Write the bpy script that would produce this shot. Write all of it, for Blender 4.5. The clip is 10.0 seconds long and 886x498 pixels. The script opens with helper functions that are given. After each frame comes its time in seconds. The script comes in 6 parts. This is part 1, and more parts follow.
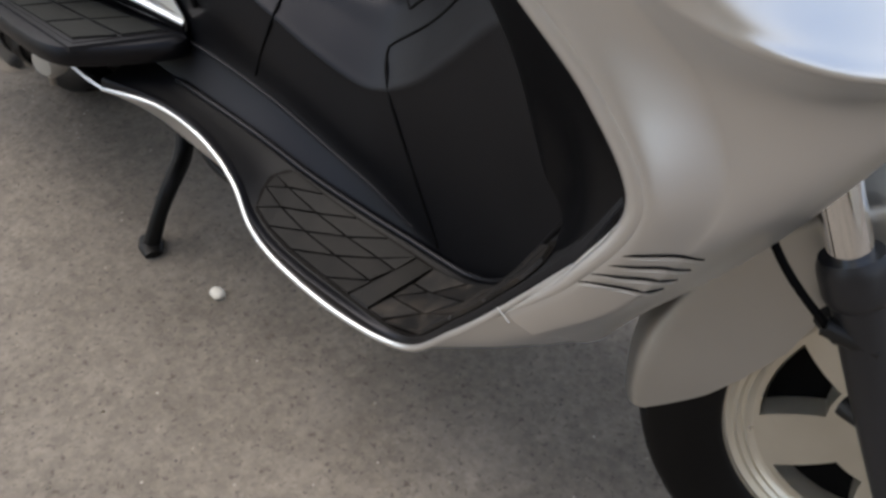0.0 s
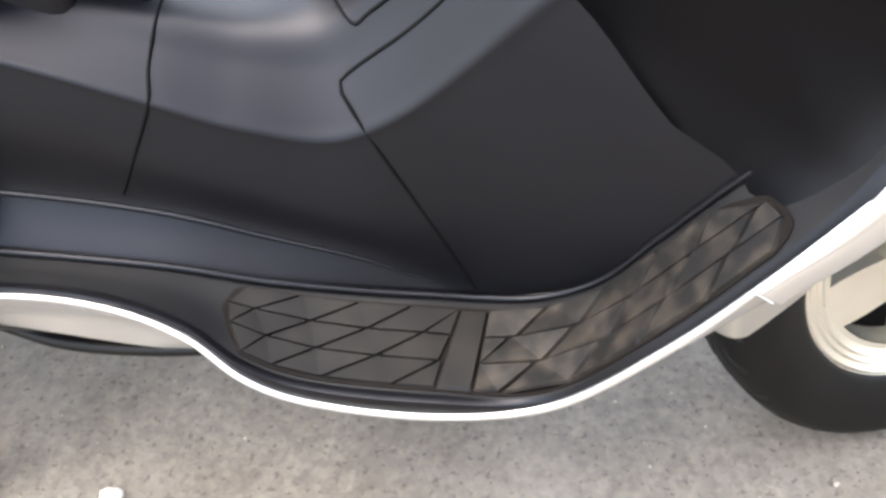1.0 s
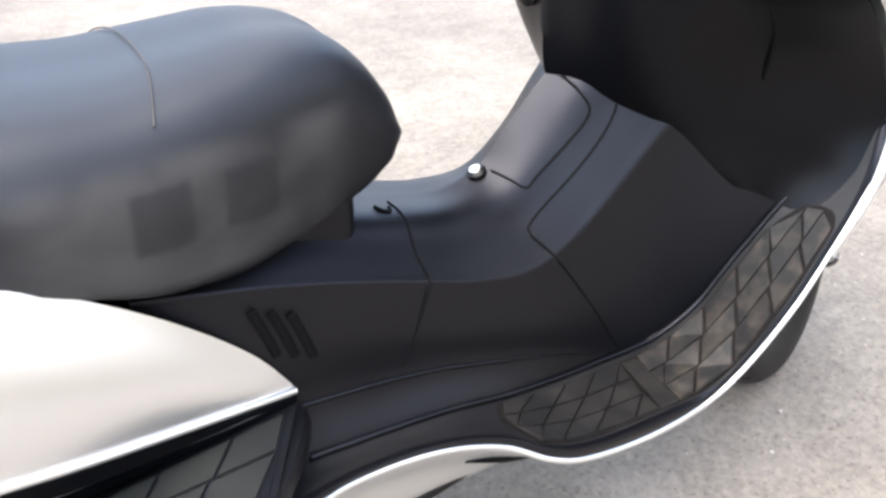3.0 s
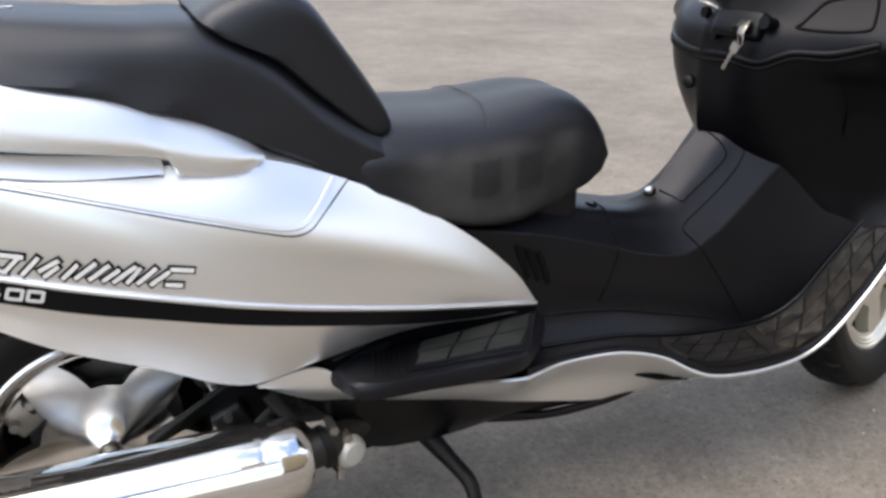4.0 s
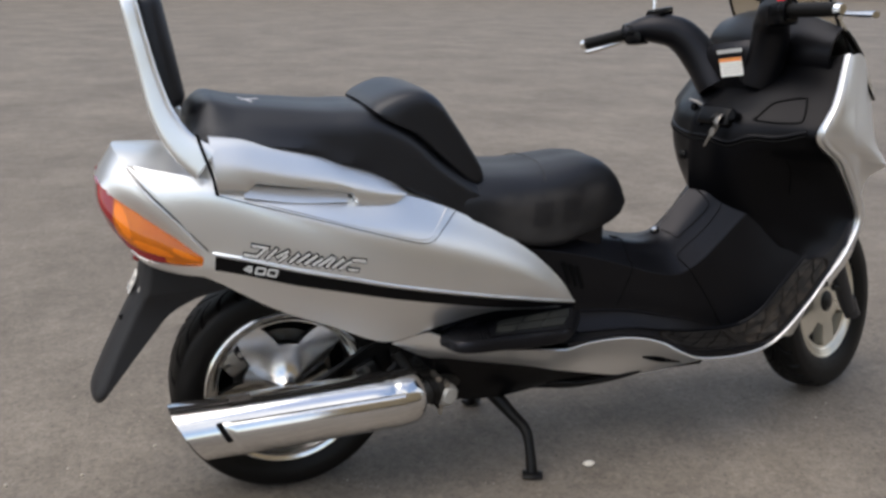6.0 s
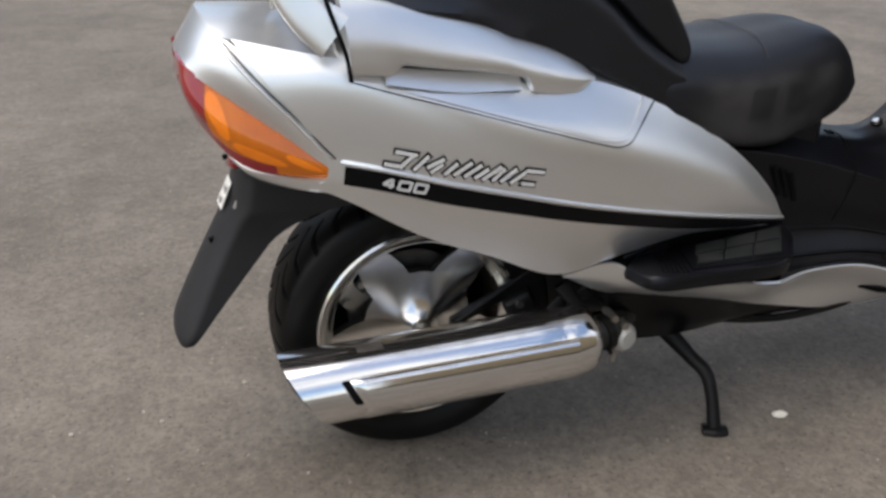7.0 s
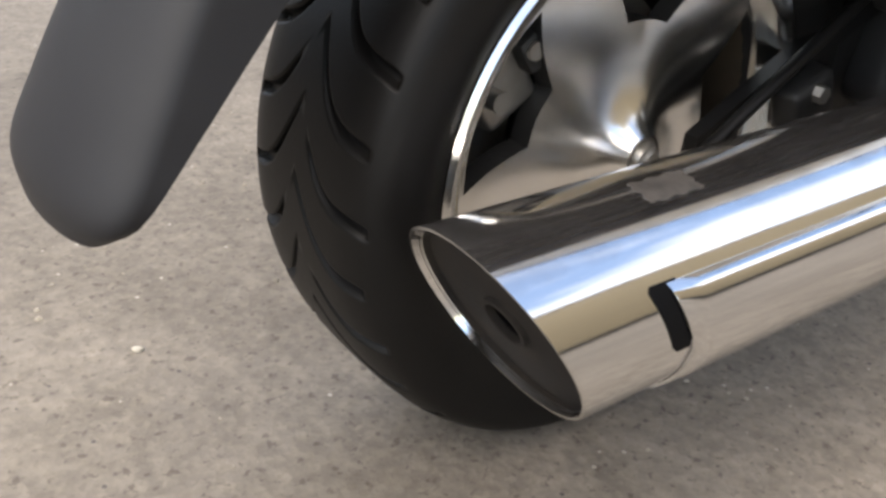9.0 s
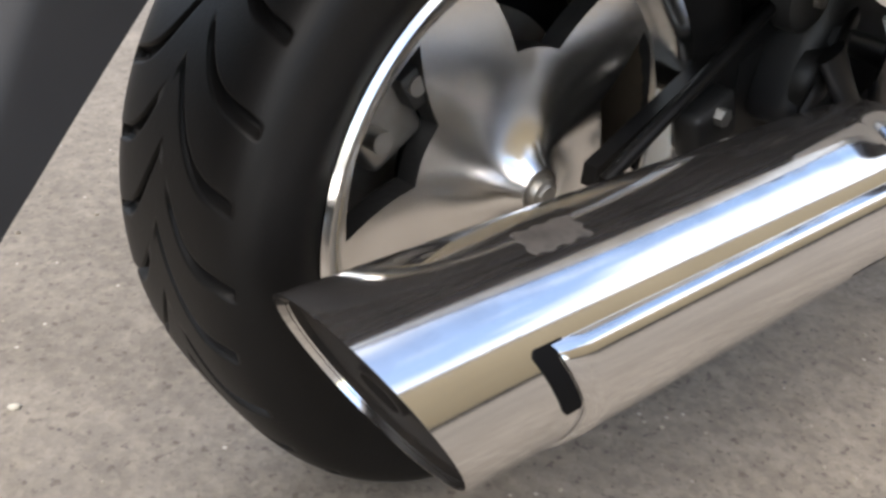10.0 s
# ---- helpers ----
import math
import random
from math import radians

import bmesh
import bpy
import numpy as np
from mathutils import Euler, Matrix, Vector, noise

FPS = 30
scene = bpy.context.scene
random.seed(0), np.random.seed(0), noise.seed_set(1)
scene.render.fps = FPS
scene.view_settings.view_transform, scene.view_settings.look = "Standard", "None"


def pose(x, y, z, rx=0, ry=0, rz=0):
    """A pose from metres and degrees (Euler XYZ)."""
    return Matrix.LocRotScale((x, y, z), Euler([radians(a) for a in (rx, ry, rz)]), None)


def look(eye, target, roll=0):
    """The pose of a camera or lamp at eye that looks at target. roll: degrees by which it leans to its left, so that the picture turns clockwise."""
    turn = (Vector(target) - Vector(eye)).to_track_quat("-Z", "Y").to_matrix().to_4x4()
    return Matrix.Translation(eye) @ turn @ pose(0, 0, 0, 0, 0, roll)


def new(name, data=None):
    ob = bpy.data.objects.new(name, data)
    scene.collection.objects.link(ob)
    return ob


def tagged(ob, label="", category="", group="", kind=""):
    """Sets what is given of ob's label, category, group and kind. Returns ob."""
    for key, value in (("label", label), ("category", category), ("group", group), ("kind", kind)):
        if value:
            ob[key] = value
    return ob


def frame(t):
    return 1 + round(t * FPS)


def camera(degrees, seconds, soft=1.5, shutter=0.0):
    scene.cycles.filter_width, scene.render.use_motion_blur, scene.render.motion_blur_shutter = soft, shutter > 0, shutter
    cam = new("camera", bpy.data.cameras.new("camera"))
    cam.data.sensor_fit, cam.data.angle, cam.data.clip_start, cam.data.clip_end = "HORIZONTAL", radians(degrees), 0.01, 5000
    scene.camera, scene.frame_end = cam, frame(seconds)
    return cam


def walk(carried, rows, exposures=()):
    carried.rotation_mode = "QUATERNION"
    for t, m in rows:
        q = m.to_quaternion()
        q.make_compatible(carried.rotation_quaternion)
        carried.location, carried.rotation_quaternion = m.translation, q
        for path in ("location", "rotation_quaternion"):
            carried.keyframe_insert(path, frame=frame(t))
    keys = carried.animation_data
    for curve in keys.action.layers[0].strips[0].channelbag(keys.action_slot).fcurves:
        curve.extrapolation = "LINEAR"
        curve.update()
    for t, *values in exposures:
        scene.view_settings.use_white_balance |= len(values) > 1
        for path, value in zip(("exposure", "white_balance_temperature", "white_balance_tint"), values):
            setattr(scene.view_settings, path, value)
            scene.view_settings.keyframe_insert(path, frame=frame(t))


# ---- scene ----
cam = camera(53.0, 10.0, 3.0)
METRES, EYE, TILT, LEAN, TURN = 8.0, 1.5, 0.0, 0.0, 0.0
PATH = [
    (0, (1.667, -0.665, 0.996), (0.655, 0.403, -0.359), -0.1),
    (0.5, (1.41, -0.706, 0.938), (0.855, 0.633, -0.44), -1.1),
    (1, (1.177, -0.715, 0.914), (1.038, 0.735, -0.457), -0.5),
    (1.5, (1.049, -0.752, 0.934), (1.156, 0.732, -0.402), -3.6),
    (2, (0.85, -0.719, 0.942), (1.339, 0.724, -0.354), -3.5),
    (2.2, (0.803, -0.715, 0.959), (1.393, 0.737, -0.283), -3.6),
    (3.3, (0.324, -0.945, 1.027), (1.249, 0.567, 0.102), 0.7),
    (3.5, (0.248, -1.052, 1.018), (1.087, 0.546, 0.157), 0.1),
    (4, (0.051, -1.347, 1.075), (0.733, 0.378, 0.329), 0.2),
    (4.5, (-0.16, -1.669, 1.18), (0.493, 0.088, 0.482), 1.4),
    (5, (-0.269, -1.912, 1.247), (0.373, -0.131, 0.601), 1.9),
    (5.2, (-0.271, -1.999, 1.247), (0.367, -0.203, 0.641), 1.8),
    (6.3, (-0.345, -1.898, 1.184), (0.308, -0.105, 0.585), 1.0),
    (6.5, (-0.374, -1.776, 1.174), (0.274, -0.008, 0.499), 1.4),
    (7, (-0.403, -1.411, 1.114), (0.159, 0.293, 0.23), 1.1),
    (7.5, (-0.463, -1.067, 1.01), (0.042, 0.601, 0.029), 0.9),
    (8, (-0.588, -0.735, 0.859), (0.185, 0.751, -0.234), 4.6),
    (8.5, (-0.552, -0.537, 0.641), (0.431, 0.843, -0.422), 5.5),
    (9, (-0.529, -0.476, 0.522), (0.593, 0.87, -0.441), 5.9),
    (9.5, (-0.523, -0.464, 0.503), (0.684, 0.83, -0.429), 6.4),
    (10, (-0.469, -0.458, 0.534), (0.758, 0.803, -0.418), 6.0),
]
EXPOSURES = [(0, 0.98, 6950, 10), (0.5, 2.0, 6950, 10), (1, 2.95, 6920, 10), (1.5, 3.12, 7000, 10), (2, 3.15, 7000, 10), (3.3, 2.45, 6550, 10), (3.7, 1.95, 6720, 10), (4.5, 1.08, 7040, 10), (5.2, 0.88, 6900, 10), (6.3, 0.80, 6950, 10), (7.5, 0.80, 6980, 10), (8.5, 1.45, 7150, 10), (9, 1.7, 7200, 10), (10, 1.8, 7000, 10)]
walk(cam, [(t, look(eye, target, roll)) for t, eye, target, roll in PATH], EXPOSURES)

# ---- light and exposure ----
world = bpy.data.worlds.new("world")
scene.world = world
world.use_nodes = True
wn, wl = world.node_tree.nodes, world.node_tree.links
bg = wn["Background"]
sky = wn.new("ShaderNodeTexSky")
sky.sky_type, sky.sun_disc = "NISHITA", False
sky.sun_elevation, sky.sun_rotation = radians(63), radians(-101)
sky.air_density, sky.dust_density, sky.ozone_density = 1.0, 1.5, 1.0
# broken bright cloud over the blue
wtc = wn.new("ShaderNodeTexCoord")
cloud = wn.new("ShaderNodeTexNoise")
cloud.inputs["Scale"].default_value, cloud.inputs["Detail"].default_value = 2.2, 6.0
cramp = wn.new("ShaderNodeValToRGB")
cramp.color_ramp.elements[0].position, cramp.color_ramp.elements[1].position = 0.44, 0.66
cmix = wn.new("ShaderNodeMix")
cmix.data_type = "RGBA"
cmix.inputs["B"].default_value = (5.2, 5.35, 5.65, 1)
wl.new(wtc.outputs["Generated"], cloud.inputs["Vector"])
wl.new(cloud.outputs["Fac"], cramp.inputs["Fac"])
wl.new(cramp.outputs["Color"], cmix.inputs["Factor"])
wl.new(sky.outputs["Color"], cmix.inputs["A"])
wl.new(cmix.outputs["Result"], bg.inputs["Color"])
bg.inputs["Strength"].default_value = 0.15

sun_data = bpy.data.lights.new("sun", "SUN")
sun_data.energy, sun_data.angle, sun_data.color = 1.3, radians(60), (1.0, 0.95, 0.88)
sun = new("sun", sun_data)
sun.matrix_world = look((0, 0, 0), (0.5, 0.10, -1.0))

# ---- materials ----


def material(name, base, rough, metal=0.0, second=None, big=3.0, amount=0.4, fine=200.0, bump=0.1, depth=0.0005, coat=0.0, spread=0.08, trans=0.0, aniso=0.0, spec=0.5, sheen=(1.0, 1.0, 1.0)):
    """A surface with stains at one scale, grain at another and a fine relief."""
    m = bpy.data.materials.new(name)
    m.use_nodes = True
    n, l = m.node_tree.nodes, m.node_tree.links
    b = n["Principled BSDF"]
    tc = n.new("ShaderNodeTexCoord")
    n1 = n.new("ShaderNodeTexNoise")
    n1.inputs["Scale"].default_value, n1.inputs["Detail"].default_value = big, 6.0
    n2 = n.new("ShaderNodeTexNoise")
    n2.inputs["Scale"].default_value, n2.inputs["Detail"].default_value = fine, 3.0
    ramp = n.new("ShaderNodeValToRGB")
    ramp.color_ramp.elements[0].position, ramp.color_ramp.elements[1].position = 0.42, 0.72
    mx = n.new("ShaderNodeMix")
    mx.data_type = "RGBA"
    sc = second or tuple(min(1, c * 1.25) for c in base)
    mx.inputs["A"].default_value, mx.inputs["B"].default_value = (*base, 1), (*sc, 1)
    ml = n.new("ShaderNodeMath")
    ml.operation, ml.inputs[1].default_value = "MULTIPLY", amount
    rr = n.new("ShaderNodeMapRange")
    rr.inputs["To Min"].default_value, rr.inputs["To Max"].default_value = max(0.02, rough - spread), min(1, rough + spread)
    bp = n.new("ShaderNodeBump")
    bp.inputs["Strength"].default_value, bp.inputs["Distance"].default_value = bump, depth
    for k in (n1, n2):
        l.new(tc.outputs["Object"], k.inputs["Vector"])
    l.new(n1.outputs["Fac"], ramp.inputs["Fac"])
    l.new(ramp.outputs["Color"], ml.inputs[0])
    l.new(ml.outputs["Value"], mx.inputs["Factor"])
    l.new(mx.outputs["Result"], b.inputs["Base Color"])
    l.new(n1.outputs["Fac"], rr.inputs["Value"])
    l.new(rr.outputs["Result"], b.inputs["Roughness"])
    l.new(n2.outputs["Fac"], bp.inputs["Height"])
    if bump:
        l.new(bp.outputs["Normal"], b.inputs["Normal"])
    b.inputs["Metallic"].default_value = metal
    b.inputs["Coat Weight"].default_value = coat
    b.inputs["Coat Roughness"].default_value = 0.08
    b.inputs["Transmission Weight"].default_value = trans
    b.inputs["Anisotropic"].default_value = aniso
    if aniso:
        tg = n.new("ShaderNodeTangent")
        tg.direction_type, tg.axis = "RADIAL", "Y"
        l.new(tg.outputs["Tangent"], b.inputs["Tangent"])
        b.inputs["Anisotropic Rotation"].default_value = 0.25
    b.inputs["Specular IOR Level"].default_value = spec
    b.inputs["Specular Tint"].default_value = (*sheen, 1)
    return m


SILVER = material("silver_paint", (0.82, 0.825, 0.825), 0.37, 0.95, (0.68, 0.685, 0.685), 2.5, 0.5, 1500, 0.0, 0.0003, 0.35)
SILVER_MATT = material("silver_fender_paint", (0.52, 0.51, 0.48), 0.40, 0.85, (0.42, 0.41, 0.39), 4.0, 0.6, 1200, 0.05, 0.0003, 0.2)
PLASTIC = material("black_plastic", (0.0014, 0.0015, 0.0022), 0.40, 0.0, (0.0042, 0.0044, 0.0055), 5.0, 0.5, 1200, 0.3, 0.0004, spec=0.31, sheen=(0.90, 0.90, 1.0))
# darker copy of the black plastic: the leg shield's shade is in its colour
SHADED_PLASTIC = material("shaded_black_plastic", (0.0010, 0.0011, 0.0016), 0.36, 0.0, (0.0024, 0.0026, 0.0034), 5.0, 0.5, 1200, 0.2, 0.0004, spec=0.16, sheen=(0.92, 0.92, 1.0))
GLOSSY = material("black_gloss_plastic", (0.0022, 0.0022, 0.0028), 0.25, 0.0, (0.0055, 0.0055, 0.0058), 6.0, 0.4, 900, 0.05, 0.0003, spec=0.16)
MUD_PLASTIC = material("grey_black_plastic", (0.013, 0.013, 0.015), 0.55, 0.0, (0.026, 0.0255, 0.026), 5.0, 0.5, 1100, 0.3, 0.0004, spec=0.3)
VINYL = material("black_vinyl", (0.0036, 0.0040, 0.0054), 0.42, 0.0, (0.0085, 0.0090, 0.0115), 4.0, 0.5, 700, 0.3, 0.0006, spec=0.50, sheen=(0.88, 0.91, 1.0))
VINYL_WORN = material("worn_vinyl", (0.022, 0.020, 0.019), 0.6, 0.0, (0.075, 0.066, 0.058), 11.0, 0.7, 600, 0.4, 0.0008)
RUBBER = material("tyre_rubber", (0.0034, 0.0033, 0.0033), 0.46, 0.0, (0.012, 0.0105, 0.0095), 7.0, 0.5, 500, 0.3, 0.0006, spec=0.17)
MAT_RUBBER = material("mat_rubber", (0.0058, 0.0054, 0.0054), 0.55, 0.0, (0.019, 0.0165, 0.0145), 24.0, 0.6, 500, 0.4, 0.0008, spec=0.25)
SCUFFED = material("scuffed_rubber", (0.008, 0.0076, 0.0076), 0.5, 0.0, (0.060, 0.048, 0.038), 45.0, 0.5, 500, 0.5, 0.001, spec=0.25)
BOARD_PLASTIC = material("dusty_board_plastic", (0.0065, 0.0065, 0.0075), 0.50, 0.0, (0.019, 0.0185, 0.018), 6.0, 0.6, 1200, 0.3, 0.0004, spec=0.30)
PAD_RUBBER = material("pad_rubber", (0.009, 0.010, 0.0095), 0.6, 0.0, (0.022, 0.023, 0.020), 16.0, 0.6, 500, 0.4, 0.0008, spec=0.25)
MAT_GROOVE = material("rusty_mat_groove", (0.0045, 0.0033, 0.0028), 0.7, 0.0, (0.008, 0.0055, 0.004), 30.0, 0.6, 300, 0.3, 0.0005, spec=0.15)
# joints, hoses and rubber; also stands for shade inside the wheels and body
NEAR_BLACK = material("near_black", (0.002, 0.002, 0.0023), 0.7, bump=0.0, spec=0.1)
CHROME = material("chrome", (0.82, 0.82, 0.82), 0.05, 1.0, (0.74, 0.73, 0.72), 9.0, 0.4, 300, 0.02, 0.0002, spread=0.03)
MUFFLER_CHROME = material("muffler_chrome", (0.78, 0.78, 0.79), 0.09, 1.0, (0.66, 0.66, 0.66), 7.0, 0.6, 300, 0.02, 0.0002, spread=0.04)
LABEL_FILM = material("worn_label_film", (0.075, 0.066, 0.060), 0.55, 0.2, (0.028, 0.025, 0.023), 90.0, 0.8, 400, 0.4, 0.0005)
POLISHED = material("polished_alloy", (0.80, 0.79, 0.775), 0.20, 1.0, (0.60, 0.58, 0.54), 18.0, 0.6, 400, 0.1, 0.0003, spread=0.07, aniso=0.6)
RIM_METAL = material("rim_alloy", (0.80, 0.79, 0.77), 0.16, 1.0, (0.66, 0.64, 0.60), 20.0, 0.5, 400, 0.1, 0.0003)
GOLD_RIM = material("cream_silver_wheel_paint", (0.72, 0.67, 0.56), 0.30, 0.7, (0.52, 0.48, 0.39), 9.0, 0.5, 900, 0.1, 0.0003, 0.3)
WHEEL_PALE = material("pale_cast_cover", (0.46, 0.45, 0.42), 0.45, 0.3, (0.32, 0.31, 0.28), 20.0, 0.6, 300, 0.2, 0.0005)
STEEL = material("dull_steel", (0.36, 0.34, 0.31), 0.4, 0.9, (0.18, 0.15, 0.12), 25.0, 0.7, 300, 0.2, 0.0005)
CASE_GREY = material("grey_cast_cover", (0.022, 0.022, 0.023), 0.45, 0.2, (0.011, 0.011, 0.011), 14.0, 0.6, 300, 0.3, 0.0006)
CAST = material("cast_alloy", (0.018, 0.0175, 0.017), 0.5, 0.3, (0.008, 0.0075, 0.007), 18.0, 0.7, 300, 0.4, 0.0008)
DARK_METAL = material("black_painted_steel", (0.0045, 0.0044, 0.0045), 0.4, 0.0, (0.012, 0.0105, 0.0095), 12.0, 0.6, 300, 0.2, 0.0006, spec=0.17)
BARREL = material("dull_bronze_barrel", (0.125, 0.100, 0.074), 0.42, 0.7, (0.055, 0.044, 0.034), 14.0, 0.7, 300, 0.2, 0.0005)
FORK_GREY = material("dark_grey_fork", (0.024, 0.024, 0.027), 0.38, 0.1, (0.016, 0.016, 0.017), 9.0, 0.5, 500, 0.1, 0.0004)
AMBER = material("amber_lens", (0.56, 0.135, 0.003), 0.12, 0.0, (0.42, 0.085, 0.002), 25.0, 0.6, 150, 0.15, 0.001, 0.35, 0.03)
AMBER_LIGHT = material("amber_reflector", (0.86, 0.215, 0.006), 0.10, 0.0, (0.72, 0.15, 0.003), 30.0, 0.5, 150, 0.1, 0.001, 0.35)
RED = material("red_lens", (0.26, 0.008, 0.012), 0.12, 0.0, (0.16, 0.004, 0.007), 25.0, 0.5, 150, 0.1, 0.001, 0.8)
SOOT = material("sooty_plate", (0.014, 0.012, 0.011), 0.8, 0.0, (0.035, 0.028, 0.022), 30.0, 0.6, 300, 0.4, 0.0006, spec=0.2)
WHITE = material("white_sticker", (0.78, 0.77, 0.73), 0.45, bump=0.0)
ORANGE = material("orange_print", (0.80, 0.30, 0.10), 0.45, bump=0.0)
EMBLEM = material("emblem_metal", (0.86, 0.86, 0.86), 0.34, 0.45, (0.78, 0.78, 0.78), 30.0, 0.4, 400, 0.0)
DIGIT_GREY = material("silver_print", (0.50, 0.50, 0.49), 0.4, bump=0.0)
GREYPRINT = material("grey_print", (0.45, 0.45, 0.44), 0.45, bump=0.0)
MARK = material("pale_scuff", (0.62, 0.62, 0.66), 0.6, bump=0.0)
STONE = material("pale_stone", (0.72, 0.68, 0.60), 0.8, 0.0, (0.55, 0.51, 0.44), 60.0, 0.6, 300, 0.5, 0.001)
CHIP = material("stone_chip", (0.40, 0.37, 0.31), 0.85, 0.0, (0.28, 0.25, 0.20), 90.0, 0.6, 300, 0.5, 0.001)
RED_PLASTIC = material("red_switch", (0.6, 0.02, 0.03), 0.35, bump=0.0)


def grimy_chrome(m):
    """A dull baked film of dust lies on the upward faces of the chrome."""
    n, l = m.node_tree.nodes, m.node_tree.links
    out = next(k for k in n if k.type == "OUTPUT_MATERIAL")
    clean = n["Principled BSDF"]
    film = n.new("ShaderNodeBsdfPrincipled")
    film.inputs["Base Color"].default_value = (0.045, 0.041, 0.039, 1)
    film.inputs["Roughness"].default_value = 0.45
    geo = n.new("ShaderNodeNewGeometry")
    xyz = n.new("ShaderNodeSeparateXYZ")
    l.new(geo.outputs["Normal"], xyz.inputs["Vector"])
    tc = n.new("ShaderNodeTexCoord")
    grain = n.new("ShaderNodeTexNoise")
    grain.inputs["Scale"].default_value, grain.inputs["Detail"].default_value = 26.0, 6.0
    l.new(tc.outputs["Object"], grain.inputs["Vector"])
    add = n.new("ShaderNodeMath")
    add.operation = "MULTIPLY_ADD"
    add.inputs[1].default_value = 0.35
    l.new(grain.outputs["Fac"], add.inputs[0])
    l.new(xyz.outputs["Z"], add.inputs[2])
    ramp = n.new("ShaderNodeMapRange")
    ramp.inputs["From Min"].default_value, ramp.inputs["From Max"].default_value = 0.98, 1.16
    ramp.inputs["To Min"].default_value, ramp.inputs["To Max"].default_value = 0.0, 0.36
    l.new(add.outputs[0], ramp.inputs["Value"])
    mix = n.new("ShaderNodeMixShader")
    l.new(ramp.outputs["Result"], mix.inputs["Fac"])
    l.new(clean.outputs["BSDF"], mix.inputs[1])
    l.new(film.outputs["BSDF"], mix.inputs[2])
    l.new(mix.outputs["Shader"], out.inputs["Surface"])


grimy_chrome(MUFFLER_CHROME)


def smoked_glass():
    m = bpy.data.materials.new("smoked_screen")
    m.use_nodes = True
    b = m.node_tree.nodes["Principled BSDF"]
    b.inputs["Base Color"].default_value = (0.72, 0.66, 0.55, 1)
    b.inputs["Roughness"].default_value = 0.03
    b.inputs["Transmission Weight"].default_value = 1.0
    b.inputs["IOR"].default_value = 1.08
    return m


SCREEN = smoked_glass()


def seat_material():
    """Black vinyl whose lower flanks carry a grey-brown film of dust, with two rubbed patches."""
    m = VINYL.copy()
    m.name = "dusty_seat_vinyl"
    n, l = m.node_tree.nodes, m.node_tree.links
    b = n["Principled BSDF"]
    old = b.inputs["Base Color"].links[0].from_socket
    tc = n.new("ShaderNodeTexCoord")
    xyz = n.new("ShaderNodeSeparateXYZ")
    l.new(tc.outputs["Object"], xyz.inputs["Vector"])

    def span(src, a, c, d, e):
        up, dn, mul = n.new("ShaderNodeMapRange"), n.new("ShaderNodeMapRange"), n.new("ShaderNodeMath")
        up.interpolation_type = dn.interpolation_type = "SMOOTHSTEP"
        up.inputs["From Min"].default_value, up.inputs["From Max"].default_value = a, c
        dn.inputs["From Min"].default_value, dn.inputs["From Max"].default_value = e, d
        mul.operation = "MULTIPLY"
        for k in (up, dn):
            l.new(src, k.inputs["Value"])
        l.new(up.outputs["Result"], mul.inputs[0])
        l.new(dn.outputs["Result"], mul.inputs[1])
        return mul.outputs["Value"]

    def times(a, c):
        k = n.new("ShaderNodeMath")
        k.operation = "MULTIPLY"
        for i, v in enumerate((a, c)):
            if isinstance(v, float):
                k.inputs[i].default_value = v
            else:
                l.new(v, k.inputs[i])
        return k.outputs["Value"]
    area = times(span(xyz.outputs["X"], .42, .50, .755, .80), span(xyz.outputs["Z"], .575, .60, .705, .728))
    nz = n.new("ShaderNodeTexNoise")
    nz.inputs["Scale"].default_value, nz.inputs["Detail"].default_value = 9.0, 7.0
    l.new(tc.outputs["Object"], nz.inputs["Vector"])
    nr = n.new("ShaderNodeMapRange")
    nr.inputs["From Min"].default_value, nr.inputs["From Max"].default_value = 0.30, 0.62
    l.new(nz.outputs["Fac"], nr.inputs["Value"])
    rub1 = times(span(xyz.outputs["X"], .565, .572, .618, .625), span(xyz.outputs["Z"], .630, .638, .690, .698))
    rub2 = times(span(xyz.outputs["X"], .648, .655, .700, .708), span(xyz.outputs["Z"], .630, .638, .690, .698))
    inv = n.new("ShaderNodeMath")
    inv.operation = "MULTIPLY_ADD"
    add = n.new("ShaderNodeMath")
    add.operation = "ADD"
    l.new(rub1, add.inputs[0])
    l.new(rub2, add.inputs[1])
    l.new(add.outputs["Value"], inv.inputs[0])
    inv.inputs[1].default_value, inv.inputs[2].default_value = -0.6, 1.0
    fac = times(times(area, nr.outputs["Result"]), times(inv.outputs["Value"], 0.95))
    mx = n.new("ShaderNodeMix")
    mx.data_type = "RGBA"
    l.new(fac, mx.inputs["Factor"])
    l.new(old, mx.inputs["A"])
    mx.inputs["B"].default_value = (0.046, 0.042, 0.039, 1)
    l.new(mx.outputs["Result"], b.inputs["Base Color"])
    dull = n.new("ShaderNodeMapRange")
    dull.inputs["To Min"].default_value, dull.inputs["To Max"].default_value = 0.50, 0.85
    l.new(fac, dull.inputs["Value"])
    l.new(dull.outputs["Result"], b.inputs["Roughness"])
    return m


SEAT_SKIN = seat_material()


